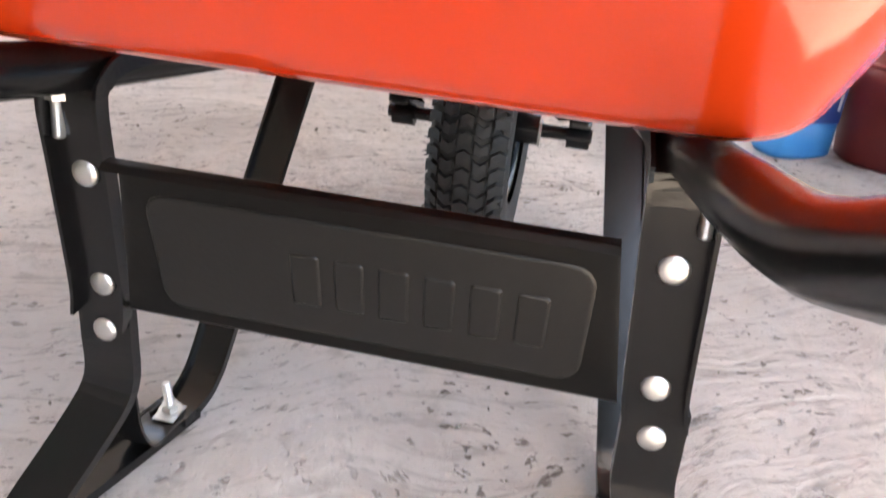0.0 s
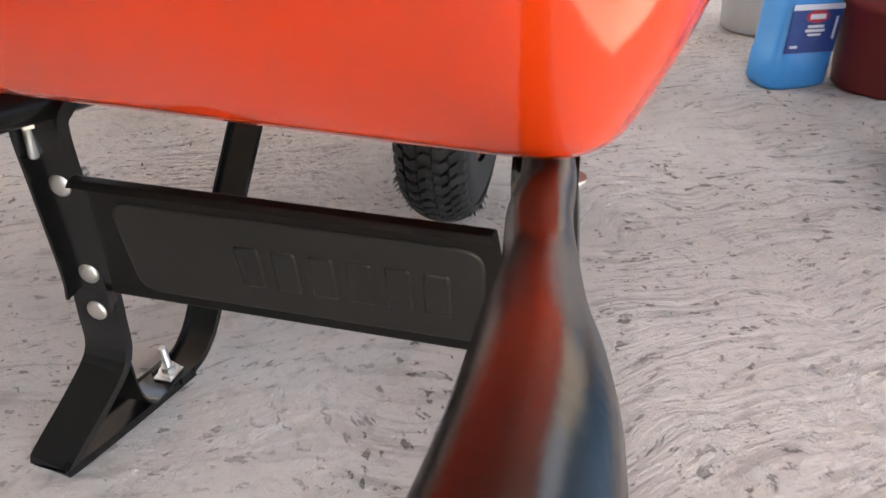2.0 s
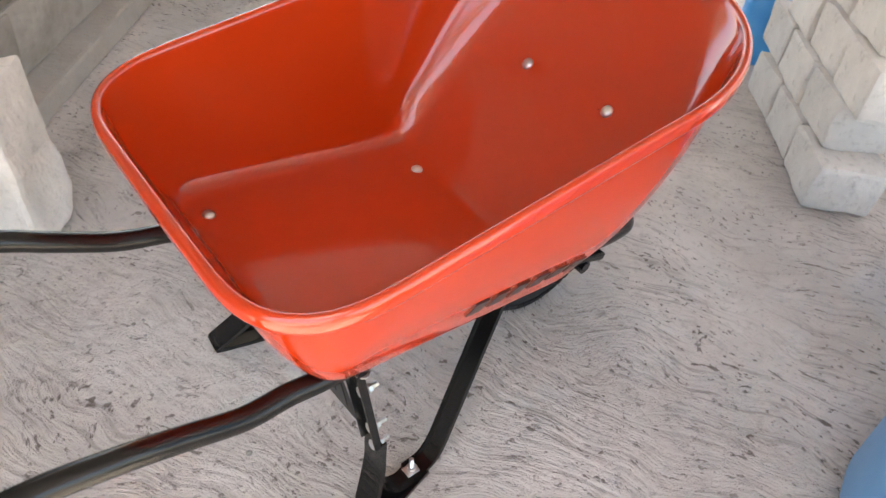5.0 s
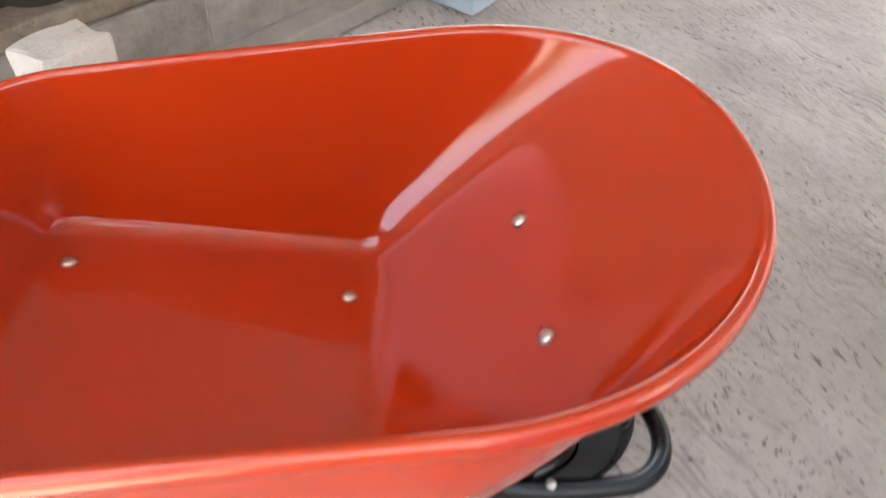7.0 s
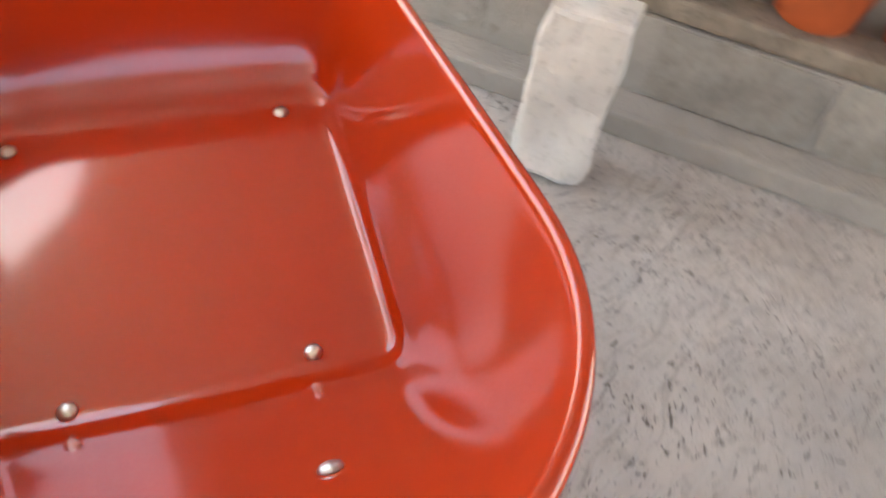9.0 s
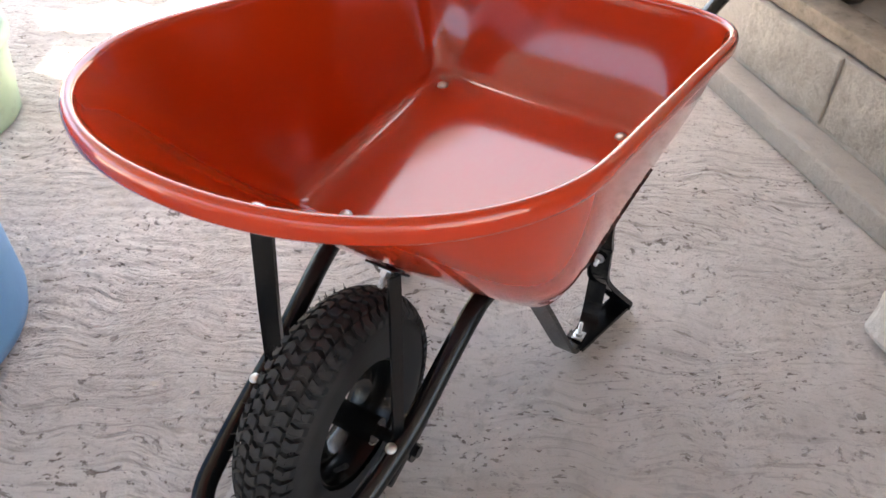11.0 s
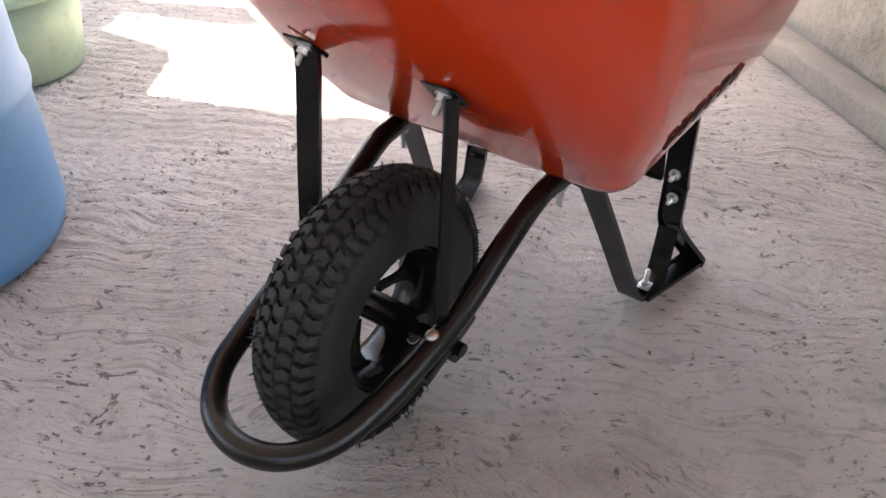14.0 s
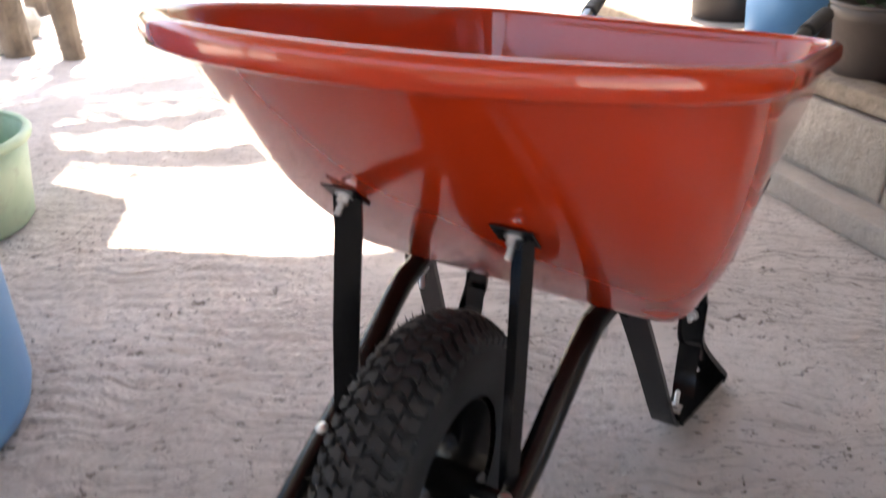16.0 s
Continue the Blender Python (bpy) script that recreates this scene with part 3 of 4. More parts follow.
def tread_block(col, n_round):
    """One chevron block that follows the crown of the tyre, at the top of the wheel."""
    half = math.pi / n_round * 0.86
    w = 0.0175
    yc = (col - 2) * 0.0195
    bm = bmesh.new()
    outline = [(-w / 2, -half), (0.0, -half * 0.45), (w / 2, -half), (w / 2, half * 0.55), (0.0, half * 1.05), (-w / 2, half * 0.55)]
    if col % 2:
        outline = [(x, -a) for x, a in outline[::-1]]
    def crown(y):
        return 0.1505 + 0.0495 * math.sqrt(max(1 - (abs(y) / 0.0575) ** 2, 0.05))
    rings = []
    for lift, k in ((-0.010, 1.0), (-0.0012, 0.97), (0.0, 0.88)):
        ring = []
        for x, a in outline:
            y = yc + x * k
            r = crown(y) + lift
            a2 = a * k
            ring.append(bm.verts.new((r * math.sin(a2), y, r * math.cos(a2))))
        rings.append(ring)
    for a, b in zip(rings, rings[1:]):
        for k in range(6):
            bm.faces.new((a[k], a[(k + 1) % 6], b[(k + 1) % 6], b[k]))
    bm.faces.new(rings[-1])
    return bm


ROUND = 58
for col in range(5):
    me = finish(tread_block(col, ROUND), RUBBER)
    for k in range(ROUND):
        turn = 360 / ROUND * (k + (0.5 if col % 2 else 0))
        shared("tread_block", me, tyre, Matrix.Translation(AXLE) @ pose(0, 0, 0, 0, turn, 0) @ SIZE)


# thin moulding hairs left on the tyre's shoulders
hairs = bmesh.new()
rnd = random.Random(12)
for k in range(170):
    a, y = rnd.uniform(0, 2 * math.pi), rnd.choice((-1, 1)) * rnd.uniform(0.036, 0.050)
    r = 0.1505 + 0.0495 * math.sqrt(1 - (abs(y) / 0.0575) ** 2) - 0.004
    out = Vector((math.sin(a), math.copysign(0.5, y), math.cos(a))).normalized()
    foot = Vector((r * math.sin(a), y, r * math.cos(a)))
    spike = lathe([(0.0012, 0), (0.0004, rnd.uniform(0.006, 0.011))], 5, (True, True))
    spike.transform(Matrix.Translation(AXLE) @ SIZE @ facing(foot, out))
    add_bm(hairs, spike)
tagged(part("moulding_hairs", hairs, RUBBER, tyre), kind="stuff")


def rim_mesh():
    bm = lathe([(0.100, -0.040), (0.110, -0.038), (0.111, -0.033), (0.099, -0.030), (0.094, -0.012), (0.094, 0.012), (0.099, 0.030), (0.111, 0.033), (0.110, 0.038), (0.100, 0.040),
                (0.096, 0.030), (0.091, 0.012), (0.091, -0.012), (0.096, -0.030), (0.100, -0.040)], 60)
    return bm


rim_bm = rim_mesh()
# dished web with five windows
n_spoke = 5
for k in range(n_spoke):
    a0 = 2 * math.pi * (k + 0.32) / n_spoke
    web = bmesh.new()
    grid = []
    for j in range(7):
        r = 0.028 + (0.093 - 0.028) * j / 6
        f = abs(j / 6 - 0.45) / 0.55
        half = 0.20 + 0.40 * f ** 2.2
        half = min(half, math.pi / n_spoke)
        z = 0.022 * (1 - j / 6) ** 1.5
        grid.append([web.verts.new((r * math.cos(a0 + half * s), r * math.sin(a0 + half * s), z + 0.004 * (1 - s * s))) for s in (-1, -0.6, 0, 0.6, 1)])
    for a, b in zip(grid, grid[1:]):
        for m in range(4):
            web.faces.new((a[m], a[m + 1], b[m + 1], b[m]))
    bmesh.ops.solidify(web, geom=web.faces[:], thickness=0.003)
    add_bm(rim_bm, web)
rim_bm.transform(WHEEL)
wheel_rim = part("wheel_rim", rim_bm, BLACK, barrow, "black pressed steel wheel rim with windows", True)
hub = lathe([(0.010, -0.070), (0.021, -0.070), (0.021, 0.070), (0.010, 0.070)], 28)
hub.transform(WHEEL)
part("hub", hub, BLACK, wheel_rim)
for side in (1, -1):
    ring = lathe([(0.0125, 0), (0.019, 0), (0.019, 0.003), (0.0125, 0.003)], 24)
    ring.transform(facing((0.6, side * 0.0702, 0.2), (0, side, 0)))
    part("bearing_ring", ring, ZINC, wheel_rim, "bright bearing ring")
valve = lathe([(0.0035, 0), (0.0035, 0.02), (0.0045, 0.021), (0.0045, 0.03)], 10, (True, True))
valve.transform(facing((0.6 + 0.05, 0.02, 0.2 - 0.078), (-0.3, 0.6, 0.6)))
part("valve", valve, RUBBER, wheel_rim)
axle = lathe([(0.0095, -0.142), (0.0095, 0.142)], 16, (True, True))
axle.transform(WHEEL)
part("axle", axle, BLACK, barrow)


# plain slanted bars printed on the tray's sides

def side_point(x, z, side):
    hit = tray_tree.ray_cast(Vector((x, side * 0.6, z)), Vector((0, -side, 0)))[0]
    return hit + Vector((0, side * 0.0042, 0))


for side in (1, -1):
    for k in range(6):
        x0 = 0.120 + 0.041 * k
        z0 = bottom_z(x0) + 0.064
        bm = bmesh.new()
        front, back = [], []
        for dx, dz in ((0, 0), (0.027, -0.0021), (0.036, 0.0240), (0.009, 0.026)):
            q = side_point(x0 + dx, z0 + dz, side)
            front.append(bm.verts.new(q))
            back.append(bm.verts.new(q - Vector((0, side * 0.0045, 0))))
        bm.faces.new(front)
        bm.faces.new(back[::-1])
        for m in range(4):
            bm.faces.new((front[m], front[(m + 1) % 4], back[(m + 1) % 4], back[m]))
        part("decal_bar", bm, DECAL, tray, "plain black printed bar")

# ---- low block wall beside the barrow ----
WALL = pose(-1.96, -0.69, 0, 0, 0, 46.1)  # local x along the wall, local y into it
wall_low = new("wall_low")
wall_low.matrix_basis = WALL
tagged(wall_low, "low unplastered cement block wall with a footing and a timber top", "wall", kind="structure")
LONG = 3.75
foot_bm = rough_up(box_bm(LONG, 0.10, 0.075, Matrix.Translation((LONG / 2, 0.0, 0.0325)), 0.012, 2), 0.012, 0.12, 5)
part("footing", foot_bm, MORTAR, wall_low, "rough mortar footing")
part("core", box_bm(LONG, 0.385, 0.27, Matrix.Translation((LONG / 2, 0.236, 0.135))), MORTAR, wall_low)
block_meshes = []
for k in range(4):
    bm = rough_up(box_bm(0.392, 0.06, 0.192, Matrix(), 0.006, 2), 0.005, 0.05, 5, k * 3.1)
    block_meshes.append(finish(bm, BLOCK))
for k in range(9):
    shared("block", block_meshes[k % 4], wall_low, Matrix.Translation((0.21 + k * 0.402, 0.065 + 0.006 * (k % 3), 0.172 + 0.003 * (k % 2))) @ pose(0, 0, 0, 0, 0, (k % 3 - 1) * 0.6))
beam = rough_up(box_bm(LONG - 0.02, 0.10, 0.055, Matrix.Translation((LONG / 2, 0.10, 0.302)), 0.01, 2), 0.010, 0.15, 6)
part("timber_beam", beam, WOOD, wall_low, "weathered timber beam along the top")
part("ledge", rough_up(box_bm(LONG - 0.04, 0.30, 0.03, Matrix.Translation((LONG / 2, 0.31, 0.298)), 0.006, 1), 0.006, 0.2, 5), MORTAR, wall_low, "earthy ledge behind the beam")

# tall wall added behind the ledge: stands for the darkness there, keeps skylight out
back = new("wall_back")
back.matrix_basis = WALL
tagged(back, "grey block wall added behind the planted ledge to keep it dark", "wall", kind="structure")
part("core", box_bm(LONG, 0.12, 2.19, Matrix.Translation((LONG / 2, 0.62, 1.095))), MORTAR, back)
tall_mesh = finish(rough_up(box_bm(0.385, 0.05, 0.188, Matrix(), 0.008, 1), 0.004, 0.07, 2), BLOCK)
for row in range(10):
    for k in range(9):
        shared("block", tall_mesh, back, Matrix.Translation((0.21 + k * 0.402 + (0.08 if row % 2 else -0.0), 0.55, 0.11 + row * 0.2)))

# leaning block
lean = tagged(part("leaning_block", rough_up(box_bm(0.17, 0.13, 0.40, Matrix(), 0.014, 2), 0.013, 0.07, 7), PLASTER), "loose pale cement block propped on end against the low wall", "cement block")
lean.matrix_basis = Matrix.Translation((-0.222, 0.826, 0.199)) @ pose(0, 0, 0, 0, 0, 49) @ pose(0, 0, 0, -5, 0, 0)


# ---- vessels ----
def vessel(name, label, category, prof, material, at, rim=0.008, ribs=0, group="", thick=0.004, smooth=True, turn=0):
    """Round pot or bucket: outer (radius, height) pairs from the foot to the lip."""
    ob = thing(name, label, category, group, at=at, turn=turn)
    inner = [(max(r - thick, 0.001), z) for r, z in prof if z > prof[0][1] + 0.004][::-1]
    top_r, top_z = prof[-1]
    bm = lathe([(0.001, prof[0][1])] + prof + inner + [(0.001, prof[0][1] + 0.006)], 56)
    lip = [(top_r + 0.0005, top_z - rim * 1.2), (top_r + rim * 0.8, top_z - rim), (top_r + rim, top_z), (top_r + rim * 0.5, top_z + rim * 0.5), (top_r - thick, top_z + rim * 0.4), (top_r - thick - 0.0005, top_z - rim * 0.3)]
    part("rim", lathe(lip, 56), material, ob, "", smooth)
    if ribs:
        for v in bm.verts:
            a = math.atan2(v.co.y, v.co.x)
            k = 1 + 0.012 * max(0, math.cos(a * ribs)) ** 6
            v.co.x *= k
            v.co.y *= k
    part("body", bm, material, ob, "", smooth)
    return ob


def plant(parent_name, label, at, count, spread, size, seed):
    rnd = random.Random(seed)
    ob = thing(parent_name, label, "plant", at=at)
    me_list = []
    for k in range(2):
        bm = bmesh.new()
        top = []
        for j in range(7):
            t = j / 6
            w = size * 0.36 * math.sin(math.pi * min(t * 0.9 + 0.08, 1)) + 0.001
            zc = size * (0.25 * t - 0.3 * t * t)
            top.append((bm.verts.new((size * t, w, zc)), bm.verts.new((size * t, 0, zc - 0.12 * w)), bm.verts.new((size * t, -w, zc))))
        for a, b in zip(top, top[1:]):
            for m in range(2):
                bm.faces.new((a[m], a[m + 1], b[m + 1], b[m]))
        bmesh.ops.solidify(bm, geom=bm.faces[:], thickness=size * 0.06)
        me_list.append(finish(bm, LEAF, True))
    stem = sweep(smooth_path([(0, 0, 0), (0.01, 0.004, spread * 0.4), (0.0, -0.01, spread * 0.8)], 4), circle_profile(0.006, 8), (1, 0, 0))
    part("stem", stem, LEAF, ob)
    for k in range(count):
        h = rnd.uniform(0.05, 0.85) * spread
        m = Matrix.Translation((rnd.uniform(-0.3, 0.3) * spread, rnd.uniform(-0.3, 0.3) * spread, h)) @ pose(0, 0, 0, rnd.uniform(-25, 25), rnd.uniform(-50, 20), rnd.uniform(0, 360))
        shared("leaf", me_list[k % 2], ob, m)
    return ob


# big blue drum
drum = thing("blue_drum", "large faded blue plastic drum standing on the cement floor", "drum", at=(0.83, -1.02, 0))
drum_prof = [(0.001, 0.0), (0.275, 0.0), (0.296, 0.012), (0.305, 0.045), (0.308, 0.28), (0.314, 0.295), (0.314, 0.315), (0.308, 0.33), (0.308, 0.58), (0.314, 0.595), (0.314, 0.615), (0.308, 0.63), (0.305, 0.84), (0.278, 0.875), (0.27, 0.885), (0.264, 0.88), (0.262, 0.86), (0.001, 0.855)]
part("body", lathe(drum_prof, 72), BLUE_PLASTIC, drum, "", True)
for x in (-0.12, 0.12):
    bung = lathe([(0.03, 0.855), (0.03, 0.868), (0.022, 0.871)], 20, (False, True))
    bung.transform(Matrix.Translation((x, 0, 0)))
    part("bung", bung, BLUE_PLASTIC, drum)

vessel("laundry_tub", "pale green ribbed plastic tub, scuffed, on the floor", "tub", [(0.205, 0.0), (0.215, 0.012), (0.232, 0.13), (0.246, 0.245)], GREEN_PALE, (0.24, -1.69, 0), 0.016, 18)
vessel("green_bucket", "darker green bucket set inside the pale tub", "bucket", [(0.12, 0.012), (0.14, 0.14), (0.175, 0.36)], GREEN, (0.265, -1.72, 0.0), 0.01)

# bleach jug, labelled
def jug(name, label, at, turn, h, w, d, labelled, cap_mat):
    ob = thing(name, label, "plastic jug", at=at, turn=turn)
    bm = bmesh.new()
    rings = []
    for fx, fy, z in ((0.90, 0.88, 0.0), (1.0, 1.0, 0.012), (1.0, 1.0, h * 0.26), (0.965, 0.955, h * 0.275), (0.965, 0.955, h * 0.62), (0.96, 0.95, h * 0.66), (0.80, 0.82, h * 0.80), (0.40, 0.52, h * 0.92), (0.26, 0.36, h * 0.96)):
        ring = []
        for k in range(32):
            a = 2 * math.pi * k / 32
            c, s = math.cos(a), math.sin(a)
            ring.append(bm.verts.new((w / 2 * fx * math.copysign(abs(c) ** 0.42, c), d / 2 * fy * math.copysign(abs(s) ** 0.42, s), z)))
        rings.append(ring)
    for a, b in zip(rings, rings[1:]):
        for k in range(32):
            bm.faces.new((a[k], a[(k + 1) % 32], b[(k + 1) % 32], b[k]))
    bm.faces.new(rings[0][::-1])
    bm.faces.new(rings[-1])
    part("body", bm, JUG_BLUE, ob, "", True)
    cap = soften(lathe([(0.019, h * 0.955), (0.019, h * 0.955 + 0.026)], 24, (True, True)), 0.003, 2)
    part("cap", cap, cap_mat, ob, "screw cap")
    handle = sweep(smooth_path([(w * 0.30, 0, h * 0.90), (w * 0.46, 0, h * 0.88), (w * 0.47, 0, h * 0.76), (w * 0.44, 0, h * 0.68)], 6), circle_profile(0.011, 12), (0, 1, 0))
    part("handle", handle, JUG_BLUE, ob, "", True)
    if labelled:
        y = -d * 0.4775 - 0.0022
        sheet = part("label", box_bm(w * 0.80, 0.002, h * 0.34, Matrix.Translation((0, y, h * 0.45)), 0.0007, 1), LABEL_BLUE, ob, "dark blue printed label")
        part("print_oval", lathe([(0.026, 0), (0.026, 0.0012)], 28, (True, True)), LABEL_RED, sheet).matrix_basis = Matrix.Translation((0, y - 0.0016, h * 0.545)) @ pose(0, 0, 0, 90, 0, 0) @ Matrix.Diagonal((1.15, 0.55, 1, 1))
        for x, z, a, b in ((0, 0.545, 0.040, 0.011), (0.0, 0.475, 0.042, 0.006), (0.0, 0.445, 0.050, 0.006), (0.0, 0.415, 0.034, 0.005), (0.05, 0.46, 0.006, 0.05), (-0.045, 0.33, 0.02, 0.006)):
            part("print_bar", box_bm(a, 0.0016, b, Matrix.Translation((x * w / 0.16, y - 0.0030, h * z))), LABEL_WHITE, sheet)
        part("print_band", box_bm(w * 0.8, 0.0014, 0.012, Matrix.Translation((0, y - 0.0012, h * 0.612))), LABEL_WHITE, sheet)
    return ob


jug("bleach_jug", "blue plastic jug with dark printed label beside red pot", (1.44, -0.62, 0), -62, 0.31, 0.165, 0.115, True, LABEL_WHITE)
jug("detergent_jug", "blue plastic jug with a pink cap behind stacked blocks", (2.25, 0.41, 0), 126, 0.33, 0.20, 0.13, False, PINK)
vessel("red_plant_pot", "dark red plastic plant pot beside the bleach jug", "plant pot", [(0.10, 0.0), (0.112, 0.01), (0.135, 0.19), (0.142, 0.192), (0.146, 0.235)], RED_POT, (1.46, -0.84, 0), 0.006)
vessel("cream_bucket", "cream plastic bucket in the shade", "bucket", [(0.10, 0.0), (0.11, 0.01), (0.135, 0.26)], WHITE_PLASTIC, (1.95, -0.62, 0), 0.008)

# stacked blocks beyond the wheel
stack_axis = 45.0
stack_mesh = [finish(rough_up(box_bm(0.236, 0.20, 0.143, Matrix(), 0.016, 2), 0.008, 0.07, 4, k * 2.3), PLASTER) for k in range(5)]
base = Vector((1.60, -0.28, 0))
along = Vector((math.cos(radians(stack_axis)), math.sin(radians(stack_axis)), 0))
inward = Vector((along.y, -along.x, 0))
for row in range(5):
    for k in range(3):
        at = base + along * (0.12 + 0.241 * k + (0.10 if row % 2 else 0.0)) + inward * (0.012 * row + 0.006 * ((row + k) % 2))
        ob = new("stacked_block", stack_mesh[(row * 2 + k) % 5])
        tagged(ob, "pale rough cement block in a loose stack", "cement block", "stacked blocks")
        ob.matrix_basis = Matrix.Translation((at.x, at.y, 0.072 + row * 0.144)) @ pose(0, 0, 0, 0, 0, stack_axis + ((row * 3 + k * 2) % 5 - 2) * 0.8)

# pails and jugs past the end of the wall
pail = thing("pale_blue_can", "pale blue square metal can standing past the wall's end", "can", at=(0.772, 1.925, 0), turn=50)
part("body", soften(box_bm(0.23, 0.23, 0.36, Matrix.Translation((0, 0, 0.18)), 0.012, 3), 0.002, 1), PALE_BLUE, pail)
part("lid", lathe([(0.07, 0.36), (0.07, 0.372), (0.06, 0.374)], 28, (False, True)), PALE_BLUE, pail)
for at, k in (((1.01, 2.14, 0), 1.0), ((1.27, 2.38, 0), 1.05)):
    ob = thing("amber_water_jug", "ribbed amber plastic water jug on the floor", "water jug", "amber jugs", at=at)
    prof = [(0.001, 0), (0.105, 0), (0.118, 0.012)]
    for j in range(5):
        z = 0.03 + j * 0.055
        prof += [(0.12, z), (0.12, z + 0.035), (0.112, z + 0.042), (0.112, z + 0.048)]
    prof += [(0.118, 0.31), (0.10, 0.35), (0.03, 0.38), (0.028, 0.42), (0.001, 0.421)]
    part("body", lathe([(r * k, z) for r, z in prof], 44), AMBER, ob, "", True)
    cap = lathe([(0.031, 0.405), (0.031, 0.43)], 20, (True, True))
    part("cap", cap, WHITE_PLASTIC, ob)
vessel("white_bucket", "white plastic bucket on the floor, open", "bucket", [(0.15, 0.0), (0.165, 0.012), (0.19, 0.33)], WHITE_PLASTIC, (1.89, 2.55, 0), 0.01)
vessel("white_basin", "white plastic basin on the floor", "basin", [(0.18, 0.0), (0.2, 0.012), (0.25, 0.2)], WHITE_PLASTIC, (2.32, 2.66, 0), 0.012)

# pots on the ledge
def ledge(s, off, z=0.313):
    q = WALL @ Vector((s, off, z))
    return (q.x, q.y, q.z)


pot_prof = [(0.085, 0.0), (0.09, 0.008), (0.115, 0.16), (0.123, 0.162), (0.127, 0.2)]
for k, (s, mat_, nm, lb, sc) in enumerate(((1.33, DARK_POT, "dark_plant_pot", "dark plastic pot with a succulent on the ledge", 1.05), (2.45, DARK_POT, "dark_plant_pot", "dark worn pot on the planted ledge", 1.2), (1.72, DARK_POT, "dark_plant_pot", "dark pot on the ledge near a green one", 1.0))):
    vessel(nm, lb, "plant pot", [(r * sc, z * sc) for r, z in pot_prof], mat_, ledge(s, 0.20), 0.006, group="dark pots on the ledge")
    q = ledge(s, 0.20)
    soil = lathe([(0.001, 0.17 * sc), (0.112 * sc, 0.168 * sc)], 32)
    tagged(part("potting_soil", soil, SOIL), "dark potting soil in a pot", "soil").matrix_basis = Matrix.Translation(q)
    plant("succulent", "fleshy grey-green succulent in a dark pot", (q[0], q[1], q[2] + 0.16 * sc), 34, 0.22, 0.075, 5 + k)
for k, s in enumerate((2.71, 2.95)):
    vessel("orange_plant_pot", "orange plastic plant pot on the ledge", "plant pot", [(r * 0.95, z * 0.95) for r, z in pot_prof], TERRACOTTA, ledge(s, 0.17), 0.007, group="orange pots on the ledge")
vessel("green_plant_pot", "green plastic pot on the ledge", "plant pot", [(r * 0.95, z * 0.9) for r, z in pot_prof], GREEN, ledge(2.05, 0.17), 0.007)
vessel("blue_pail", "blue plastic pail on the ledge", "pail", [(0.11, 0.0), (0.12, 0.01), (0.15, 0.3)], BLUE_PLASTIC, ledge(0.76, 0.38), 0.009)
vessel("grey_pail", "grey plastic pail on the ledge", "pail", [(0.11, 0.0), (0.12, 0.01), (0.15, 0.28)], DARK_POT, ledge(0.44, 0.38), 0.009)

# ---- added roof, never in view: gives the shade, holes shaped to the sun patches ----
ROOF_Z = 2.2
SHIFT = Vector((SUN_AZ[0], SUN_AZ[1])) * (ROOF_Z / math.tan(SUN_EL))


def roof_mesh():
    outer = [(4.0, 4.6), (-3.0, 4.6), (-1.9, 0.60), (-1.56, 0.20), (-1.52, -0.9), (-1.30, -2.25), (-0.2, -2.75), (4.0, -2.9)]
    # outlines of the sunlit ground patches, later moved up along the sun's direction
    holes = [
        [(0.112, -1.214), (-0.03, -0.84), (-0.17, -0.58), (-0.52, -0.37), (-0.75, -0.12), (-1.05, 0.0), (-1.46, 0.05), (-1.44, -0.8), (-0.80, -1.06), (-0.46, -1.30), (-0.36, -1.46), (-0.24, -1.80), (-0.10, -1.717), (-0.127, -1.43), (-0.087, -1.364)],
        [(-0.30, -1.94), (-0.50, -1.52), (-0.86, -1.24), (-1.06, -1.5), (-0.80, -1.72), (-0.66, -1.74), (-0.60, -1.92), (-0.46, -2.02), (-0.40, -2.13)],
        [(-0.46, -2.20), (-0.56, -2.10), (-0.68, -1.98), (-0.76, -1.86), (-1.0, -1.76), (-0.98, -1.95), (-0.84, -2.06), (-0.70, -2.30), (-0.60, -2.26)],
        [(-0.74, -2.36), (-0.86, -2.12), (-1.06, -1.92), (-1.10, -2.0), (-0.92, -2.22), (-0.78, -2.40)],
    ]
    bm = bmesh.new()
    edges = []
    for loop in [outer, *holes]:
        vs = [bm.verts.new((x + SHIFT.x, y + SHIFT.y, 0)) for x, y in loop]
        edges += [bm.edges.new((vs[k], vs[(k + 1) % len(vs)])) for k in range(len(vs))]
    bmesh.ops.triangle_fill(bm, edges=edges, use_beauty=True)
    ext = bmesh.ops.extrude_face_region(bm, geom=bm.faces[:])
    bmesh.ops.translate(bm, verts=[v for v in ext["geom"] if isinstance(v, bmesh.types.BMVert)], vec=(0, 0, 0.03))
    bm.transform(Matrix.Translation((0, 0, ROOF_Z)))
    return bm


tagged(part("ceiling", roof_mesh(), ROOFING), "unseen metal roof added for shade, holes shaped to the sun patches", "ceiling", kind="structure")
for x, y in ((3.4, -3.0), (3.4, 4.1), (-3.2, 4.1)):
    post = rough_up(lathe([(0.06, 0), (0.055, 1.2), (0.05, 2.2)], 14, (True, True)), 0.01, 0.2)
    tagged(part("roof_post", post, BARK), "rough timber post holding the roof", "post", "roof posts").matrix_basis = Matrix.Translation((x, y, 0))

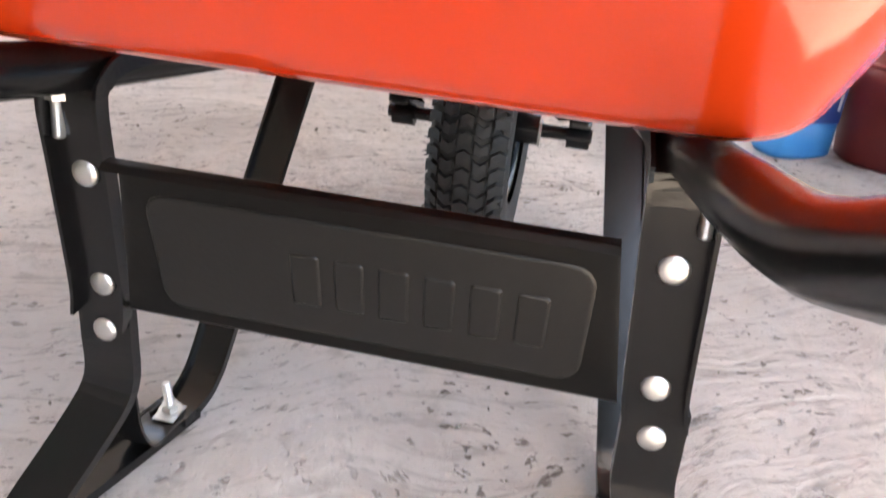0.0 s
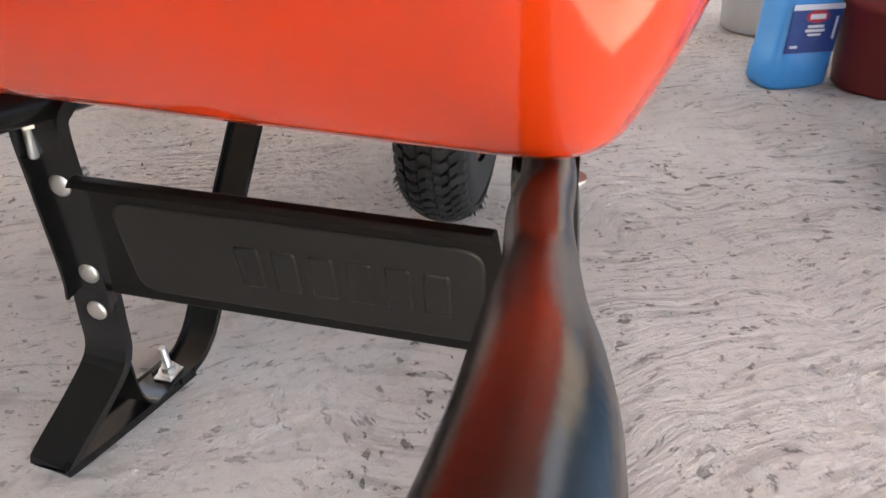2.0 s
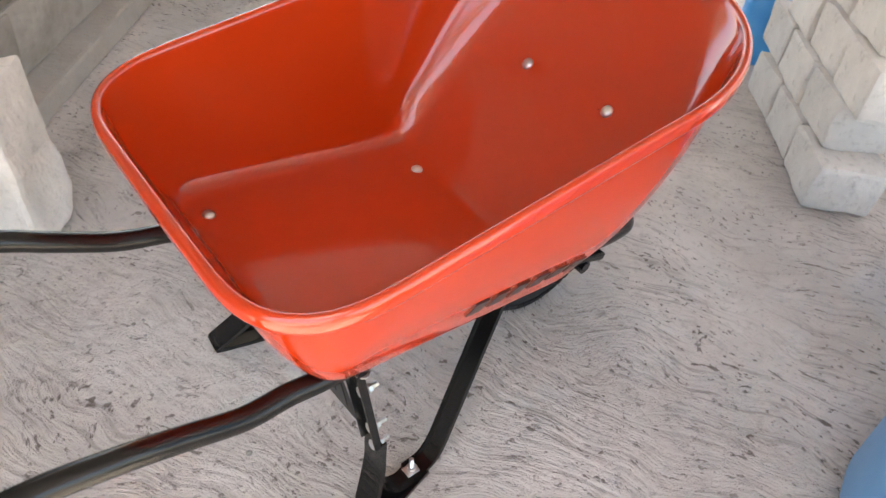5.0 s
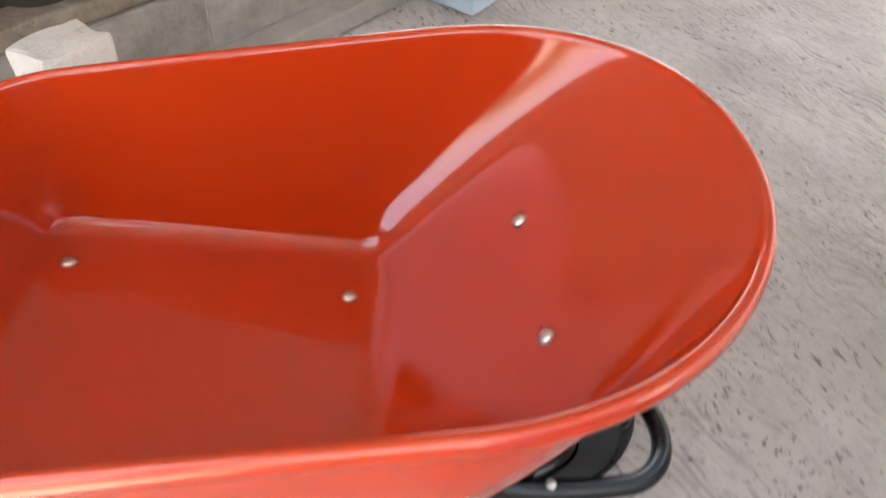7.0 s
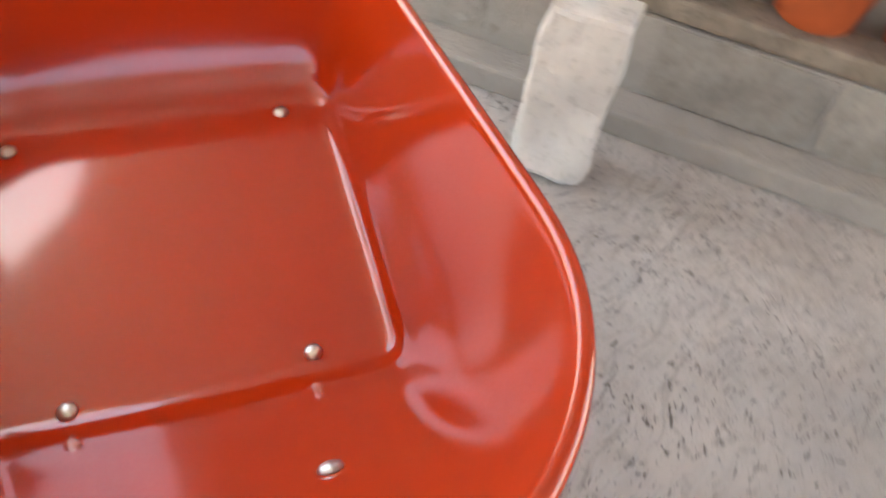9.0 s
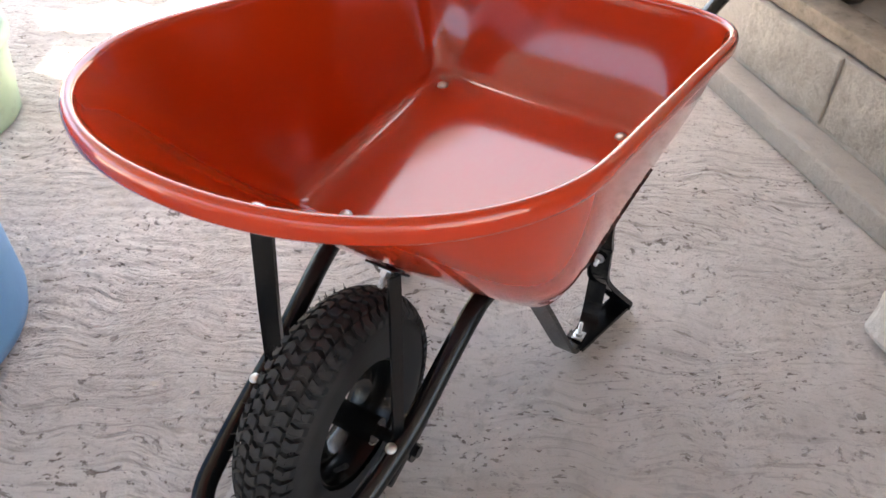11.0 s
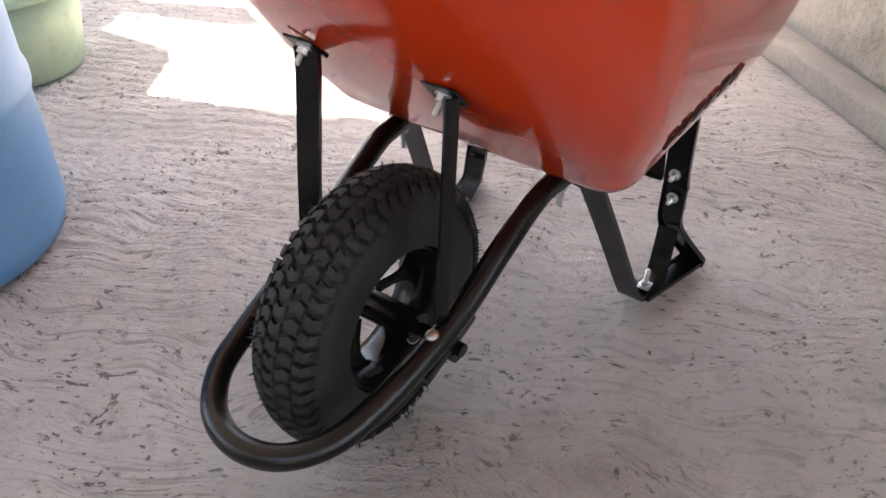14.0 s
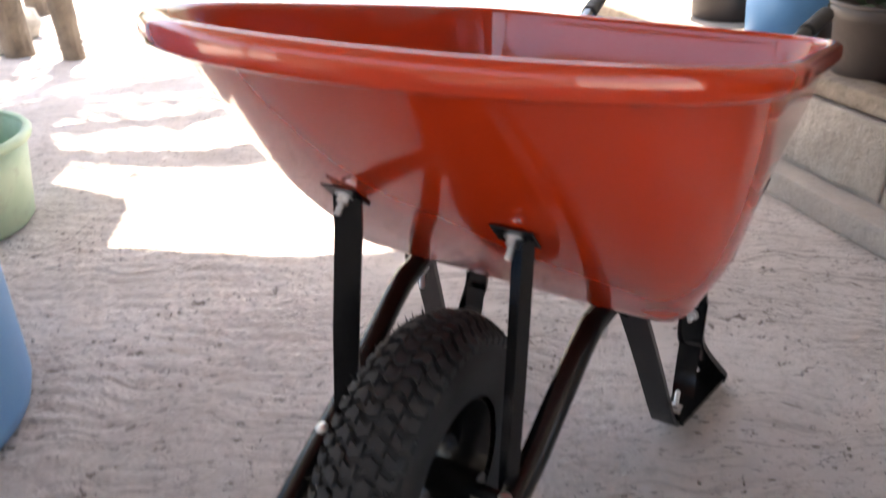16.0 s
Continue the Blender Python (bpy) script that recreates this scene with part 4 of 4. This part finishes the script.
# ---- added plain wall, unseen: blocks the low sky mirrored in the tray ----
sky_blocker = box_bm(0.15, 8.2, 1.7, Matrix.Translation((4.3, 1.3, 0.85)), 0.01, 1)
tagged(part("wall_east", sky_blocker, BLOCK), "plain grey wall added unseen to block low sky in the east", "wall", kind="structure")

# ---- yard beyond the shelter ----
for x, y, r, h in ((-1.12, -3.33, 0.060, 2.6), (-1.20, -3.02, 0.045, 2.6), (-1.90, -4.25, 0.06, 2.4)):
    rnd = random.Random(int(x * 100))
    ob = thing("tree", "rough slender tree trunk at the yard's edge", "tree", "yard trees", at=(x, y, 0))
    pts = smooth_path([(0, 0, 0), (0.03, 0.02, h * 0.3), (-0.02, 0.04, h * 0.6), (0.05, 0, h)], 6)
    bm = sweep(pts, circle_profile(r, 14), (1, 0, 0))
    for v in bm.verts:
        k = 1.25 - 0.4 * v.co.z / h
        v.co.x *= k
        v.co.y *= k
    part("trunk", rough_up(bm, 0.012, 0.12), BARK, ob)
    for k in range(4):
        a = k * 1.7
        end = (0.8 * math.cos(a), 0.8 * math.sin(a), h + 0.5)
        part("limb", sweep(smooth_path([(0.05, 0, h * 0.85), (0.35 * math.cos(a), 0.35 * math.sin(a), h + 0.15), end], 5), circle_profile(0.02, 8), (1, 0.3, 0)), BARK, ob)
    crown = bmesh.new()
    for k in range(900):
        c = Vector((rnd.gauss(0, 0.55), rnd.gauss(0, 0.55), h + 0.55 + rnd.gauss(0, 0.28)))
        m = Matrix.Translation(c) @ pose(0, 0, 0, rnd.uniform(0, 360), rnd.uniform(0, 360), rnd.uniform(0, 360))
        vs = [crown.verts.new(m @ Vector(q)) for q in ((0, 0, 0), (0.03, 0.022, 0.006), (0.09, 0, 0), (0.03, -0.022, 0.006))]
        crown.faces.new(vs)
    part("crown", crown, LEAF, ob)
stone_mesh = finish(rough_up(lathe([(0.001, -0.5), (0.4, -0.4), (0.55, 0), (0.4, 0.38), (0.001, 0.5)], 14), 0.12, 0.5), STONE, True)
rnd = random.Random(4)
for k in range(14):
    ob = new("yard_stone", stone_mesh)
    tagged(ob, "rough field stone at the yard's edge", "stone", "yard stones")
    sc = rnd.uniform(0.10, 0.24)
    ob.matrix_basis = Matrix.Translation((-0.35 - rnd.uniform(0, 1.2), -3.3 - rnd.uniform(-0.2, 0.9), sc * 0.35)) @ pose(0, 0, 0, 0, 0, rnd.uniform(0, 360)) @ Matrix.Diagonal((sc, sc * 0.8, sc * 0.8, 1))

# hedge far round the yard
hedge = bmesh.new()
rnd = random.Random(9)
for k in range(9000):
    a = rnd.uniform(radians(150), radians(300))
    r = rnd.uniform(15.0, 19.0)
    c = Vector((r * math.cos(a), r * math.sin(a), abs(rnd.gauss(0, 0.7)) * (1 + 0.4 * math.sin(a * 9))))
    m = Matrix.Translation(c) @ pose(0, 0, 0, rnd.uniform(0, 360), rnd.uniform(0, 360), rnd.uniform(0, 360)) @ Matrix.Scale(rnd.uniform(2.0, 4.0), 4)
    hedge.faces.new([hedge.verts.new(m @ Vector(q)) for q in ((0, 0, 0), (0.03, 0.025, 0.006), (0.09, 0, 0), (0.03, -0.025, 0.006))])
tagged(part("hedge", hedge, LEAF), "leafy green hedge far round the yard", "hedge", kind="stuff")

# ---- crumbs and chips on the floor ----
crumbs = bmesh.new()
rnd = random.Random(21)
for k in range(1300):
    x, y = rnd.uniform(-1.2, 2.6), rnd.uniform(-2.0, 2.4)
    s = rnd.choice((0.0010, 0.0015, 0.002, 0.003)) * rnd.uniform(0.7, 1.4)
    m = Matrix.Translation((x, y, s * 0.4)) @ pose(0, 0, 0, rnd.uniform(0, 60), rnd.uniform(0, 60), rnd.uniform(0, 360)) @ Matrix.Diagonal((s * rnd.uniform(1, 2.4), s, s * 0.7, 1))
    vs = [crumbs.verts.new(m @ Vector(q)) for q in ((1, 0, 0), (-1, 0, 0), (0, 1, 0), (0, -1, 0), (0, 0, 1), (0, 0, -1))]
    for a, b, c in ((0, 2, 4), (2, 1, 4), (1, 3, 4), (3, 0, 4), (2, 0, 5), (1, 2, 5), (3, 1, 5), (0, 3, 5)):
        crumbs.faces.new((vs[a], vs[b], vs[c]))
tagged(part("floor_crumbs", crumbs, CHIP), "scattered mortar crumbs and grit on the floor", "grit", kind="stuff")
for at, s in (((-0.115, -0.01), 0.012), ((1.02, 1.08), 0.012), ((0.62, 1.45), 0.009)):
    bm = rough_up(lathe([(0.001, -0.5), (0.45, -0.3), (0.55, 0.1), (0.3, 0.45), (0.001, 0.5)], 10), 0.1, 0.4)
    tagged(part("pebble", bm, STONE, None, "", True), "small grey pebble on the cement floor", "pebble", "floor pebbles").matrix_basis = Matrix.Translation((*at, s * 0.4)) @ Matrix.Diagonal((s, s * 0.8, s * 0.8, 1))
